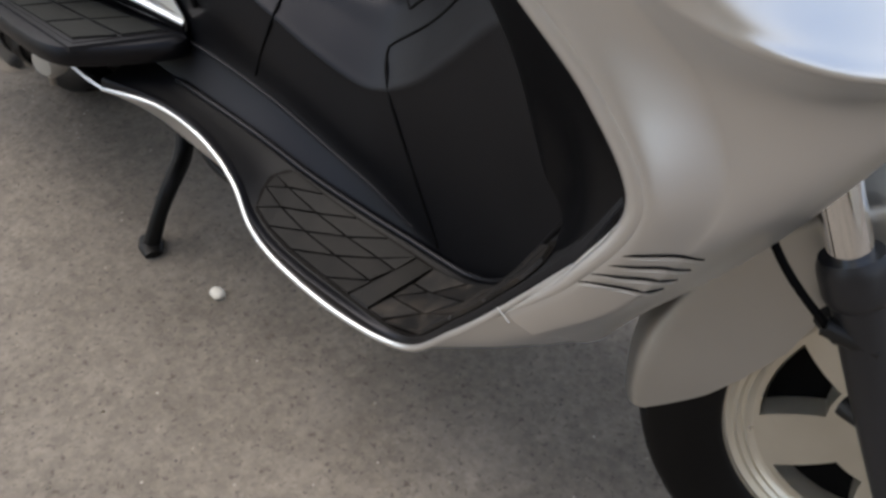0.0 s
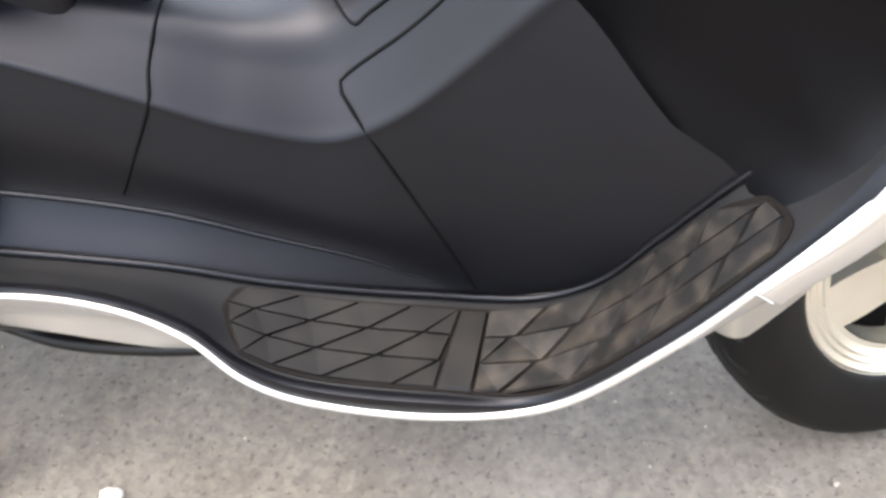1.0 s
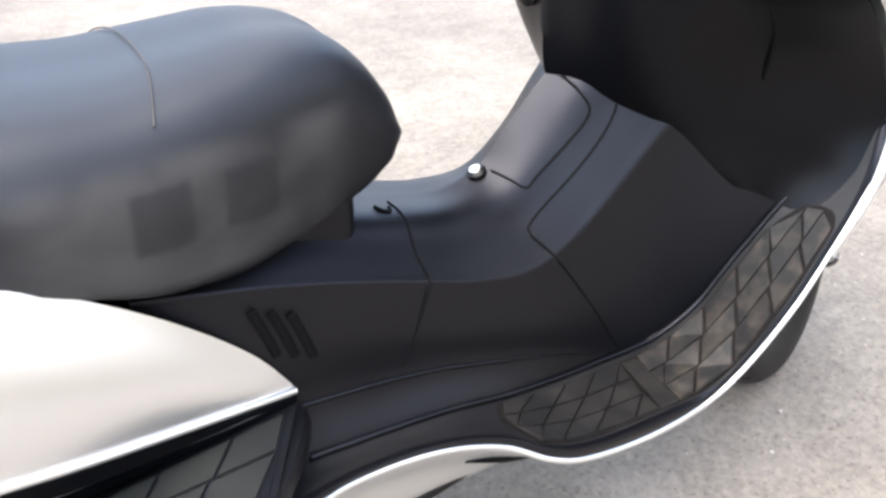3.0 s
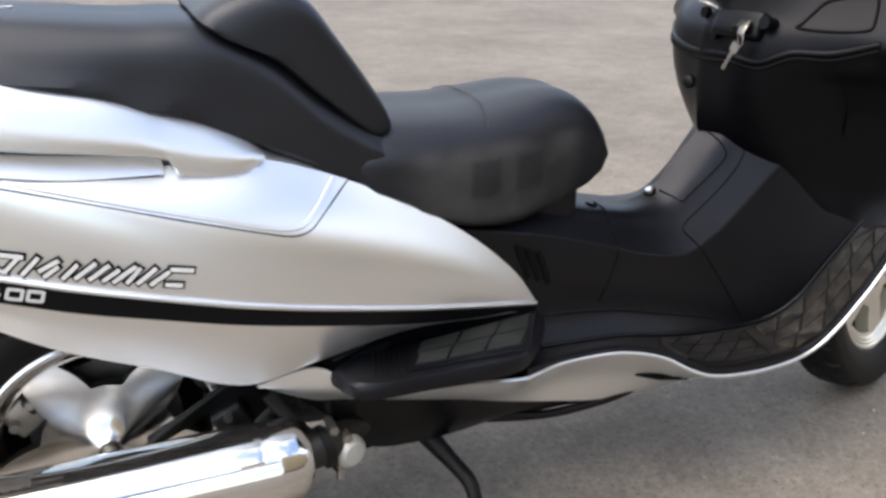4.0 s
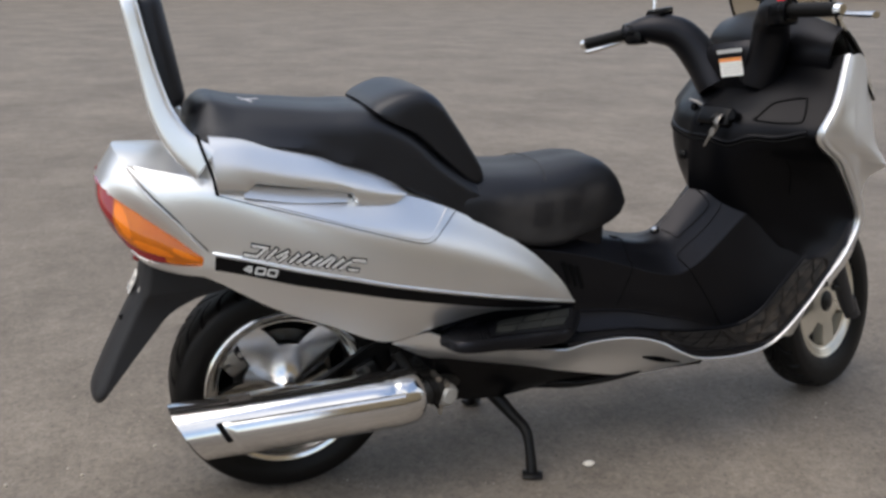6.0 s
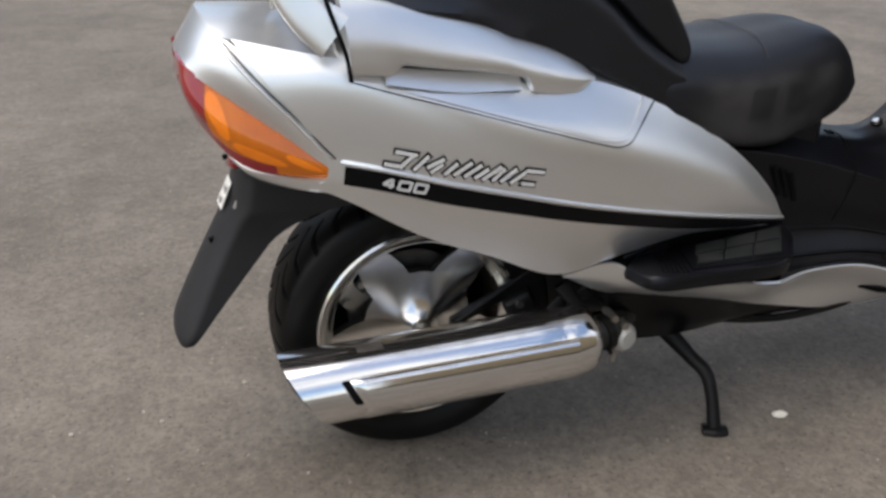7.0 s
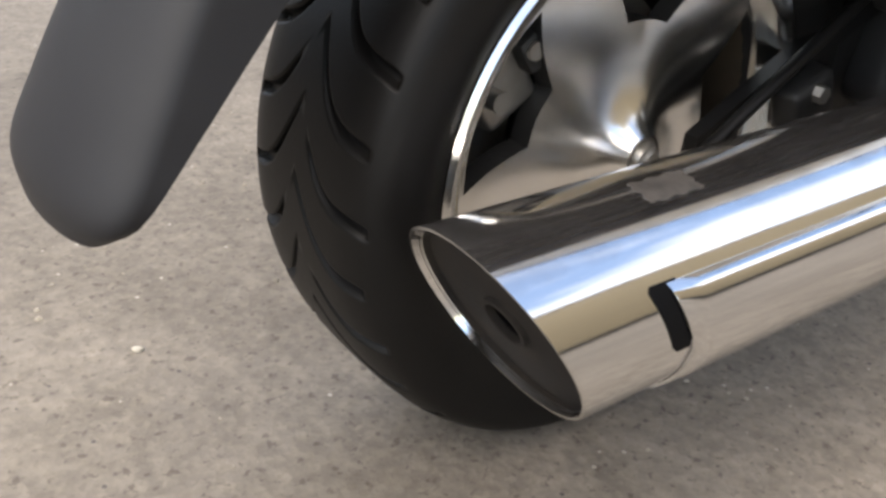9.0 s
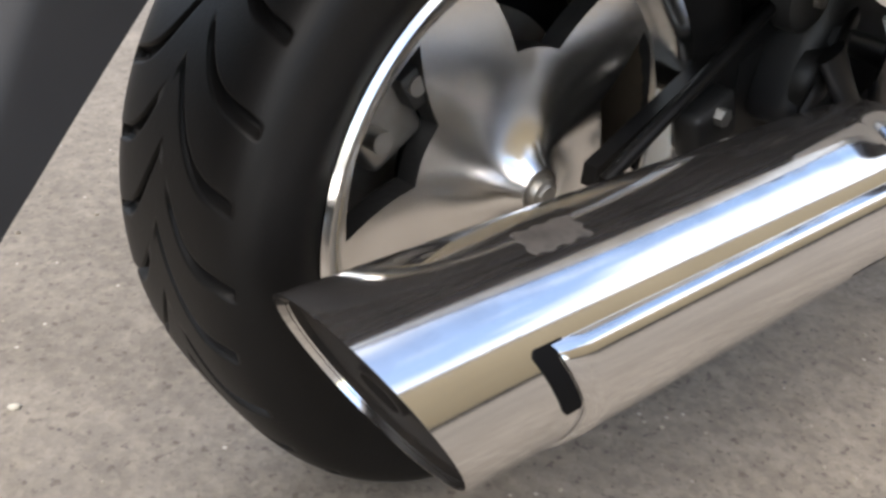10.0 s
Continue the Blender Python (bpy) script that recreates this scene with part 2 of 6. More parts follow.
def asphalt_material():
    m = bpy.data.materials.new("asphalt")
    m.use_nodes = True
    n, l = m.node_tree.nodes, m.node_tree.links
    b = n["Principled BSDF"]
    tc = n.new("ShaderNodeTexCoord")

    def noise_of(scale, detail=5.0, rough=0.6):
        k = n.new("ShaderNodeTexNoise")
        k.inputs["Scale"].default_value, k.inputs["Detail"].default_value, k.inputs["Roughness"].default_value = scale, detail, rough
        l.new(tc.outputs["Object"], k.inputs["Vector"])
        return k

    def ramp_of(src, lo, hi, a, c):
        r = n.new("ShaderNodeValToRGB")
        r.color_ramp.elements[0].position, r.color_ramp.elements[1].position = lo, hi
        r.color_ramp.elements[0].color, r.color_ramp.elements[1].color = (*a, 1), (*c, 1)
        l.new(src, r.inputs["Fac"])
        return r.outputs["Color"]

    def blend(kind, fac, a, c):
        k = n.new("ShaderNodeMix")
        k.data_type, k.blend_type = "RGBA", kind
        if isinstance(fac, float):
            k.inputs["Factor"].default_value = fac
        else:
            l.new(fac, k.inputs["Factor"])
        for s, v in (("A", a), ("B", c)):
            if isinstance(v, tuple):
                k.inputs[s].default_value = (*v, 1)
            else:
                l.new(v, k.inputs[s])
        return k.outputs["Result"]

    stones = n.new("ShaderNodeTexVoronoi")
    stones.inputs["Scale"].default_value = 140.0
    l.new(tc.outputs["Object"], stones.inputs["Vector"])
    grit = n.new("ShaderNodeTexVoronoi")
    grit.inputs["Scale"].default_value = 55.0
    l.new(tc.outputs["Object"], grit.inputs["Vector"])
    hue = ramp_of(stones.outputs["Color"], 0.1, 0.9, (0.137, 0.118, 0.097), (0.174, 0.151, 0.126))
    large = ramp_of(noise_of(1.1, 7.0).outputs["Fac"], 0.34, 0.68, (0.76, 0.75, 0.735), (1.20, 1.20, 1.19))
    small = ramp_of(noise_of(7.0, 7.0, 0.7).outputs["Fac"], 0.3, 0.7, (0.80, 0.79, 0.775), (1.18, 1.185, 1.19))
    worn = ramp_of(noise_of(34.0, 6.0, 0.7).outputs["Fac"], 0.32, 0.66, (0.82, 0.815, 0.81), (1.14, 1.14, 1.14))
    base = blend("MULTIPLY", 1.0, blend("MULTIPLY", 1.0, blend("MULTIPLY", 1.0, hue, large), small), worn)
    # dry dust lies in pale drifts
    drift = ramp_of(noise_of(2.7, 8.0, 0.72).outputs["Fac"], 0.56, 0.74, (0, 0, 0), (0.55, 0.55, 0.55))
    base = blend("MIX", drift, base, (0.215, 0.189, 0.160))
    # small dark pits between the stones
    pits = ramp_of(noise_of(95.0, 3.0, 0.55).outputs["Fac"], 0.33, 0.41, (0.60, 0.58, 0.57), (1, 1, 1))
    lumps = ramp_of(noise_of(60.0, 2.0, 0.5).outputs["Fac"], 0.42, 0.66, (0.95, 0.95, 0.96), (1.10, 1.10, 1.09))
    base = blend("MULTIPLY", 1.0, blend("MULTIPLY", 1.0, base, pits), lumps)
    pale = ramp_of(grit.outputs["Distance"], 0.10, 0.14, (1, 1, 1), (0, 0, 0))
    sel = n.new("ShaderNodeSeparateColor")
    l.new(grit.outputs["Color"], sel.inputs["Color"])
    some = ramp_of(sel.outputs["Red"], 0.92, 0.94, (0, 0, 0), (1, 1, 1))
    pick = blend("MULTIPLY", 1.0, pale, some)
    base = blend("MIX", pick, base, (0.34, 0.31, 0.265))
    dark = ramp_of(sel.outputs["Green"], 0.90, 0.92, (0, 0, 0), (1, 1, 1))
    pick2 = blend("MULTIPLY", 1.0, pale, dark)
    base = blend("MIX", pick2, base, (0.062, 0.056, 0.050))
    l.new(base, b.inputs["Base Color"])
    b.inputs["Roughness"].default_value = 0.70
    b.inputs["Specular IOR Level"].default_value = 0.36
    bp = n.new("ShaderNodeBump")
    bp.inputs["Strength"].default_value, bp.inputs["Distance"].default_value = 0.22, 0.002
    l.new(stones.outputs["Distance"], bp.inputs["Height"])
    bp2 = n.new("ShaderNodeBump")
    bp2.inputs["Strength"].default_value, bp2.inputs["Distance"].default_value = 0.42, 0.004
    l.new(noise_of(70.0, 4.0, 0.65).outputs["Fac"], bp2.inputs["Height"])
    l.new(bp.outputs["Normal"], bp2.inputs["Normal"])
    l.new(bp2.outputs["Normal"], b.inputs["Normal"])
    return m


ASPHALT = asphalt_material()
CAST_WALL = material("grey_render", (0.34, 0.33, 0.31), 0.85, 0.0, (0.26, 0.25, 0.24), 0.6, 0.6, 40, 0.3, 0.003)
RENDER_WALL = material("beige_render", (0.38, 0.29, 0.17), 0.85, 0.0, (0.33, 0.25, 0.15), 0.6, 0.6, 40, 0.3, 0.003)

# ---- mesh helpers ----


def spline(pts, n):
    """n points on a smooth curve through the control points, even in parameter by chord length."""
    p = np.array(pts, float)
    if len(p) == 2:
        return p[0] + (p[1] - p[0]) * np.linspace(0, 1, n)[:, None]
    d = np.sqrt(np.linalg.norm(np.diff(p, axis=0), axis=1)) + 1e-6
    k = np.concatenate([[0], np.cumsum(d)])
    p = np.vstack([2 * p[0] - p[1], p, 2 * p[-1] - p[-2]])
    k = np.concatenate([[-d[0]], k, [k[-1] + d[-1]]])
    out = []
    for t in np.linspace(0, k[-2], n):
        i = min(max(int(np.searchsorted(k, t, side="right")) - 1, 1), len(k) - 3)
        t0, t1, t2, t3 = k[i - 1:i + 3]
        a1 = (t1 - t) / (t1 - t0) * p[i - 1] + (t - t0) / (t1 - t0) * p[i]
        a2 = (t2 - t) / (t2 - t1) * p[i] + (t - t1) / (t2 - t1) * p[i + 1]
        a3 = (t3 - t) / (t3 - t2) * p[i + 1] + (t - t2) / (t3 - t2) * p[i + 2]
        b1 = (t2 - t) / (t2 - t0) * a1 + (t - t0) / (t2 - t0) * a2
        b2 = (t3 - t) / (t3 - t1) * a2 + (t - t1) / (t3 - t1) * a3
        out.append((t2 - t) / (t2 - t1) * b1 + (t - t1) / (t2 - t1) * b2)
    return np.array(out)


def loft(curves, nu=60, nv=20):
    """A grid [nv][nu] through several curves that run the same way."""
    c = np.array([spline(k, nu) for k in curves])
    return np.stack([spline(c[:, i], nv) for i in range(nu)], axis=1)


def normals(g):
    du = np.gradient(g, axis=1)
    dv = np.gradient(g, axis=0)
    n = np.cross(du, dv)
    return n / (np.linalg.norm(n, axis=2, keepdims=True) + 1e-9)


def flip(g, side):
    """The grid as it is on the scooter's right, or mirrored to its left."""
    return g if side < 0 else g * np.array([1, -1, 1])


def outward(g, away=(0, 0, 0)):
    """Normals turned away from the line through a point along the scooter."""
    n = normals(g)
    c = g - np.array(away)
    c[..., 0] = 0
    return n if (n * c).sum() > 0 else -n


def mesh_of(name, verts, faces, mat, smooth=True):
    me = bpy.data.meshes.new(name)
    me.from_pydata([tuple(map(float, v)) for v in verts], [], faces)
    bm = bmesh.new()
    bm.from_mesh(me)
    bmesh.ops.remove_doubles(bm, verts=bm.verts, dist=1e-6)
    bmesh.ops.recalc_face_normals(bm, faces=bm.faces)
    for f in bm.faces:
        f.smooth = smooth
    bm.to_mesh(me)
    bm.free()
    me.materials.append(mat)
    if smooth:
        me.set_sharp_from_angle(angle=radians(40))
    return me


def attach(name, me, parent, label=""):
    ob = new(name, me)
    ob.parent = parent
    if label:
        ob["label"] = label
    return ob


def sheet(name, g, mat, parent, label="", thick=0.003, lift=0.0, away=(0, 0, 0.5), n=None):
    """A shell of that thickness whose outer face lies on the grid (raised by lift)."""
    n = outward(g, away) if n is None else n
    a, b = g + n * lift, g + n * (lift - thick)
    nv, nu = g.shape[:2]
    verts = np.vstack([a.reshape(-1, 3), b.reshape(-1, 3)])
    f, o = [], nv * nu
    for j in range(nv - 1):
        for i in range(nu - 1):
            q = [j * nu + i, j * nu + i + 1, (j + 1) * nu + i + 1, (j + 1) * nu + i]
            f += [q, [o + k for k in reversed(q)]]
    ring = [i for i in range(nu)] + [j * nu + nu - 1 for j in range(1, nv)] + [(nv - 1) * nu + i for i in range(nu - 2, -1, -1)] + [j * nu for j in range(nv - 2, 0, -1)]
    for k in range(len(ring)):
        p, q = ring[k], ring[(k + 1) % len(ring)]
        f.append([p, o + p, o + q, q])
    return attach(name, mesh_of(name, verts, f, mat), parent, label)


def tube_data(path, radius, sides=14, squash=1.0, up=(0, 0, 1), n=None):
    """A round or flattened rod along a smooth path; radius a number or a list spread along it; squash scales it along up."""
    p = spline(path, n or max(8, 8 * (len(path) - 1))) if len(path) > 2 or n else np.array(path, float)
    r = np.interp(np.linspace(0, 1, len(p)), np.linspace(0, 1, len(radius)), radius) if hasattr(radius, "__len__") else np.full(len(p), radius)
    t = np.gradient(p, axis=0)
    t /= np.linalg.norm(t, axis=1, keepdims=True)
    verts, f = [], []
    for i in range(len(p)):
        u = np.array(up, float) - t[i] * np.dot(up, t[i])
        if np.linalg.norm(u) < 1e-3:
            u = np.array((1, 0, 0)) - t[i] * t[i][0]
        u /= np.linalg.norm(u)
        w = np.cross(t[i], u)
        for k in range(sides):
            a = 2 * math.pi * k / sides
            verts.append(p[i] + r[i] * (math.cos(a) * w + squash * math.sin(a) * u))
    for i in range(len(p) - 1):
        for k in range(sides):
            f.append([i * sides + k, i * sides + (k + 1) % sides, (i + 1) * sides + (k + 1) % sides, (i + 1) * sides + k])
    f.append(list(range(sides))[::-1])
    f.append([(len(p) - 1) * sides + k for k in range(sides)])
    return np.array(verts), f


def tube(name, path, radius, mat, parent, label="", **kw):
    v, f = tube_data(path, radius, **kw)
    return attach(name, mesh_of(name, v, f, mat), parent, label)


def turned(name, profile, mat, parent, label="", segs=64, m=None, arc=None):
    """A body turned about the y axis from (radius, y) pairs."""
    verts, f, k = [], [], len(profile)
    for s in range(segs):
        a = 2 * math.pi * s / segs
        for r, y in profile:
            verts.append((r * math.cos(a), y, r * math.sin(a)))
    for s in range(segs):
        for j in range(k - 1):
            f.append([s * k + j, s * k + j + 1, (s + 1) % segs * k + j + 1, (s + 1) % segs * k + j])
    verts = np.array(verts)
    if m is not None:
        verts = np.array([m @ Vector(v) for v in verts])
    return attach(name, mesh_of(name, verts, f, mat), parent, label)


def box_data(size, bevel=0.004, segs=2):
    bm = bmesh.new()
    bmesh.ops.create_cube(bm, size=1.0)
    bmesh.ops.scale(bm, vec=size, verts=bm.verts)
    if bevel:
        bmesh.ops.bevel(bm, geom=bm.edges[:], offset=bevel, segments=segs, profile=0.5, affect="EDGES")
    v = np.array([x.co[:] for x in bm.verts])
    bm.verts.index_update()
    f = [[x.index for x in q.verts] for q in bm.faces]
    bm.free()
    return v, f


def block(name, size, m, mat, parent, label="", bevel=0.004, segs=2):
    """A rounded block at the pose m."""
    v, f = box_data(size, bevel, segs)
    return attach(name, mesh_of(name, [m @ Vector(k) for k in v], f, mat), parent, label)


def plate(name, outline, y0, y1, mat, parent, label="", m=None, bevel=0.0):
    """An outline in x, z pulled from y0 to y1."""
    k = len(outline)
    verts = [(x, y0, z) for x, z in outline] + [(x, y1, z) for x, z in outline]
    f = [list(range(k)), list(range(2 * k - 1, k - 1, -1))] + [[i, (i + 1) % k, k + (i + 1) % k, k + i] for i in range(k)]
    if m is not None:
        verts = [m @ Vector(v) for v in verts]
    return attach(name, mesh_of(name, verts, f, mat, False), parent, label)


def thing(name, place, label, category, group=""):
    return tagged(pin(new(name), place), label, category, group)


def pin(ob, place):
    ob.location = place
    return ob

# ---- ground and surroundings ----


def build_ground():
    bm = bmesh.new()
    bmesh.ops.create_grid(bm, x_segments=24, y_segments=24, size=300.0)
    me = bpy.data.meshes.new("ground")
    bm.to_mesh(me)
    bm.free()
    me.materials.append(ASPHALT)
    tagged(new("ground", me), "worn grey-brown asphalt yard with pale grit", "asphalt", kind="structure")


def build_back_wall():
    """The beige building behind the camera, known only from the chrome."""
    wall = new("wall_south")
    tagged(wall, "plain beige rendered wall across the yard", "wall", kind="structure")
    block("wall_face", (34, 0.4, 8.0), pose(18, -10, 4.0), RENDER_WALL, wall, bevel=0.02)
    block("parapet", (34.4, 0.5, 0.25), pose(18, -10, 8.1), CAST, wall, "dark metal parapet capping", bevel=0.02)
    block("plinth", (34.2, 0.5, 0.5), pose(18, -9.98, 0.25), CAST, wall, "dark plinth", bevel=0.02)


def build_sky_blockers():
    # walls not known to stand here, added out of view to cut low sky
    for name, size, m in (("sky_blocker_north", (80, 0.4, 8), pose(4, 45, 4)), ("sky_blocker_east", (0.4, 54, 8), pose(40, 17, 4)), ("sky_blocker_west", (0.4, 38, 8), pose(-14, 26, 4))):
        wall = new(name)
        tagged(wall, "unseen plain grey wall added to block low sky light", "wall", kind="structure")
        block("wall_face", size, m, CAST_WALL, wall, bevel=0.02)


build_ground()
build_back_wall()
build_sky_blockers()

scooter = thing("scooter", (0, 0, 0), "silver maxi scooter with black seat parked on its centre stand", "scooter")

# ---- rear bodywork ----
COWL_TOP = [(-.302, -.135, .823), (-.16, -.194, .800), (0, -.196, .765), (.13, -.180, .742), (.237, -.162, .737), (.373, -.160, .690), (.553, -.147, .586), (.660, -.136, .490), (.698, -.132, .436)]
COWL_SHOULDER = [(-.262, -.180, .770), (-.15, -.213, .765), (-.01, -.235, .727), (.13, -.241, .683), (.277, -.231, .642), (.40, -.212, .593), (.55, -.180, .522), (.655, -.148, .458), (.699, -.133, .431)]
COWL_WAIST = [(-.184, -.198, .653), (-.10, -.221, .637), (-.005, -.238, .612), (.09, -.249, .589), (.19, -.252, .563), (.30, -.243, .535), (.45, -.212, .495), (.60, -.166, .454), (.700, -.133, .427)]
COWL_STRIPE = [(-.188, -.195, .620), (-.10, -.219, .603), (-.005, -.235, .578), (.09, -.246, .557), (.19, -.249, .533), (.30, -.240, .507), (.45, -.210, .469), (.60, -.165, .436), (.700, -.134, .422)]
COWL_HEM = [(-.215, -.180, .610), (-.166, -.192, .590), (-.039, -.201, .514), (.073, -.202, .465), (.20, -.203, .412), (.30, -.208, .432), (.45, -.196, .452), (.60, -.163, .432), (.700, -.135, .417)]


def on_cowl(x, z, lift=0.002):
    """The right cowl's outer face at that x and z, by a search over its grid."""
    d = (COWL[..., 0] - x) ** 2 + (COWL[..., 2] - z) ** 2
    j, i = np.unravel_index(np.argmin(d), d.shape)
    nrm = COWL_N[j, i]
    y = COWL[j, i, 1] - ((x - COWL[j, i, 0]) * nrm[0] + (z - COWL[j, i, 2]) * nrm[2]) / nrm[1]
    return np.array((x, y, z)) + nrm * lift, nrm


COWL = loft([COWL_TOP, COWL_SHOULDER, COWL_WAIST, COWL_STRIPE, COWL_HEM], 110, 44)
COWL_N = outward(COWL, (0, 0, .6))


def ribbon(name, line, width, height, mat, parent, label="", side=-1):
    """A flat bead that lies on the cowl along a line of x, z."""
    pts = [on_cowl(x, z, 0.0) for x, z in line]
    p = spline([q[0] for q in pts], 10 * len(line))
    nn = spline([q[1] for q in pts], 10 * len(line))
    t = np.gradient(p, axis=0)
    w = np.cross(t, nn)
    w /= np.linalg.norm(w, axis=1, keepdims=True)
    g = np.stack([p - w * width / 2 - nn * .002, p - w * width * .3 + nn * height, p + w * width * .3 + nn * height, p + w * width / 2 - nn * .002])
    return sheet(name, flip(g, side), mat, parent, label, .001)


def build_rear_cowl(side):
    cowl = sheet("rear_cowl", flip(COWL, side), SILVER, scooter, "silver painted rear side cowl", .004)
    s = loft([COWL_WAIST, COWL_STRIPE], 90, 8)[:, 3:]
    sheet("side_stripe", flip(s, side), GLOSSY, cowl, "black side stripe", .003, .0015)
    bead = [(p[0], p[1] - .0015, p[2] + .001) for p in spline(COWL_WAIST, 40)[1:]]
    tube("stripe_bead", flip(np.array(bead), side), .0042, SILVER, cowl, "bright silver bead over the stripe", n=90, sides=10)
    shelf = loft([[p for p in COWL_TOP[1:6]], [(p[0], p[1] + .055, p[2] + .022) for p in COWL_TOP[1:6]]], 40, 5)
    sheet("cowl_shelf", flip(shelf, side), SILVER, cowl, "", .003)
    # side cover: a panel one sheet proud with a dark joint round its lower edge
    joint = [(-.150, .772), (-.10, .757), (-.01, .731), (.13, .687), (.24, .652), (.277, .642), (.300, .644), (.33, .662), (.372, .690)]
    ribbon("panel_joint", joint, .0030, .0006, NEAR_BLACK, cowl, "dark panel joint", side)
    inner = [(-.145, .778), (-.01, .738), (.13, .694), (.262, .654), (.292, .653), (.318, .668), (.352, .697)]
    ribbon("panel_edge", inner, .009, .002, SILVER, cowl, "", side)
    if side < 0:
        build_badge(cowl)
    return cowl


def glyph(strokes, origin, run, rise, height, width, mat, name, parent, thick=0.0022, pad=0.0, lift=0.001):
    """Strokes of a badge, each a bar between two points of a unit cell, set on the cowl."""
    verts, f = [], []
    for (a, b), (c, d) in strokes:
        pts = []
        for u, v in ((a, b), (c, d)):
            pts.append((origin[0] + run * u * width + rise * v * height, origin[1] - .205 * u * width + v * height))
        p, nrm = on_cowl(*pts[0], lift)
        q, _ = on_cowl(*pts[1], lift)
        t = (q - p) / (np.linalg.norm(q - p) + 1e-9)
        w = np.cross(nrm, t)
        p, q = p - t * pad, q + t * pad
        h = 0.0021 + pad
        base = len(verts)
        for o in (0, thick):
            verts += [p - w * h + nrm * o, p + w * h + nrm * o, q + w * h + nrm * o, q - w * h + nrm * o]
        f += [[base + k for k in z] for z in ((0, 1, 2, 3), (4, 5, 6, 7), (0, 1, 5, 4), (1, 2, 6, 5), (2, 3, 7, 6), (3, 0, 4, 7))]
    return attach(name, mesh_of(name, verts, f, mat, False), parent)


def build_badge(cowl):
    """The raised emblem as plain slanted chrome shapes on black, and the engine size in the stripe."""
    def bar(strokes, mat, name, pad, thick, lift):
        fine = []
        for (x0, z0), (x1, z1) in strokes:
            k = max(1, int(round(abs(x1 - x0) / .06)))
            fine += [((x0 + (x1 - x0) * i / k, z0 + (z1 - z0) * i / k), (x0 + (x1 - x0) * (i + 1) / k, z0 + (z1 - z0) * (i + 1) / k)) for i in range(k)]
        return glyph(fine, (-.110, .6475), 1, .55, .0255, .242, mat, name, cowl, thick, pad, lift)
    # plain slanted chrome bars on close black borders, no letters
    bars = ((.02, .12, .13, .12), (.04, .90, .17, .90), (.12, .14, .15, .86), (.20, .05, .235, .95), (.265, .30, .33, .92), (.30, .05, .34, .62), (.385, .05, .42, .80), (.44, .10, .50, .95), (.505, .10, .565, .90), (.57, .10, .62, .72), (.62, .08, .69, .95), (.685, .08, .715, .88), (.735, .10, .79, .92), (.80, .08, .86, .78), (.86, .90, .975, .90), (.87, .14, .955, .14))
    for a, c, e, h in bars:
        bar([((a, c), (e, h))], GLOSSY, "emblem_border", .0033, .0012, .0006)
        bar([((a, c), (e, h))], EMBLEM, "emblem_bar", .0004, .0034, .0012)
    # 400 in squared strokes
    squared = {"4": (((.72, 0), (.72, 1)), ((.02, .34), (1, .34)), ((.05, .36), (.62, 1))), "0": (((0, .07), (1, .07)), ((1, 0), (1, 1)), ((1, .93), (0, .93)), ((0, 1), (0, 0)))}
    for k, digit in enumerate("400"):
        ob = glyph(squared[digit], (-.1075 + .0232 * k, .6125 - .205 * .0232 * k), 1, .35, .0142, .0165, DIGIT_GREY, "digit", cowl, .0012, 0.0, .0026)
        ob["label"] = "silver digit in the stripe"


def build_tail():
    upper = [(-.340, 0, .846), (-.336, -.05, .841), (-.313, -.115, .823), (-.264, -.172, .786), (-.165, -.200, .650)]
    mid = [(-.364, 0, .808), (-.360, -.05, .806), (-.343, -.110, .798), (-.287, -.165, .757), (-.176, -.200, .651)]
    lower = [(-.378, 0, .782), (-.376, -.05, .782), (-.366, -.098, .775), (-.300, -.148, .730), (-.180, -.198, .640)]
    g = loft([upper, mid, lower], 60, 14)
    both = np.concatenate([flip(g, 1)[:, ::-1], g[:, 1:]], axis=1)
    tail = sheet("tail_cover", both, SILVER, scooter, "silver tail cover", .004, away=(0, 0, .3))
    rim = [tuple(p + (0, .002, -.001)) for p in spline(COWL_TOP, 110) if p[0] < -.15]
    top = loft([[(-.318, -.112, .824), *rim[::5], rim[-1]], [(-.333, -.06, .840), (-.25, -.09, .832), (-.15, -.12, .82)], [(-.341, 0, .846), (-.25, 0, .838), (-.15, 0, .825)]], 20, 12)
    both = np.concatenate([top, flip(top, 1)[::-1][1:]], axis=0)
    sheet("tail_deck", both, SILVER, scooter, "silver tail deck behind the seat", .004, away=(0, 0, .3))
    for side in (-1, 1):
        line = [(-.316, -.122, .822), (-.308, -.138, .812), (-.288, -.1610, .788), (-.256, -.1815, .752), (-.22, -.1912, .713), (-.187, -.2000, .673), (-.172, -.2030, .656)]
        tube("tail_joint", flip(np.array(line), side), .0009, NEAR_BLACK, tail, "dark joint beside the lamp", n=40, sides=8)
        tube("tail_bead", flip(np.array(line) + (-.0065, .0006, -.0012), side), [.001, .003, .0032, .0032, .003, .002], SILVER, tail, "", n=40, sides=10)
    return tail


LAMP_TOP = [(-.378, -.045, .788), (-.369, -.095, .781), (-.325, -.130, .752), (-.25, -.170, .698), (-.181, -.194, .645)]
LAMP_LOW = [(-.370, -.045, .715), (-.356, -.097, .695), (-.303, -.143, .640), (-.24, -.173, .626), (-.180, -.192, .622)]


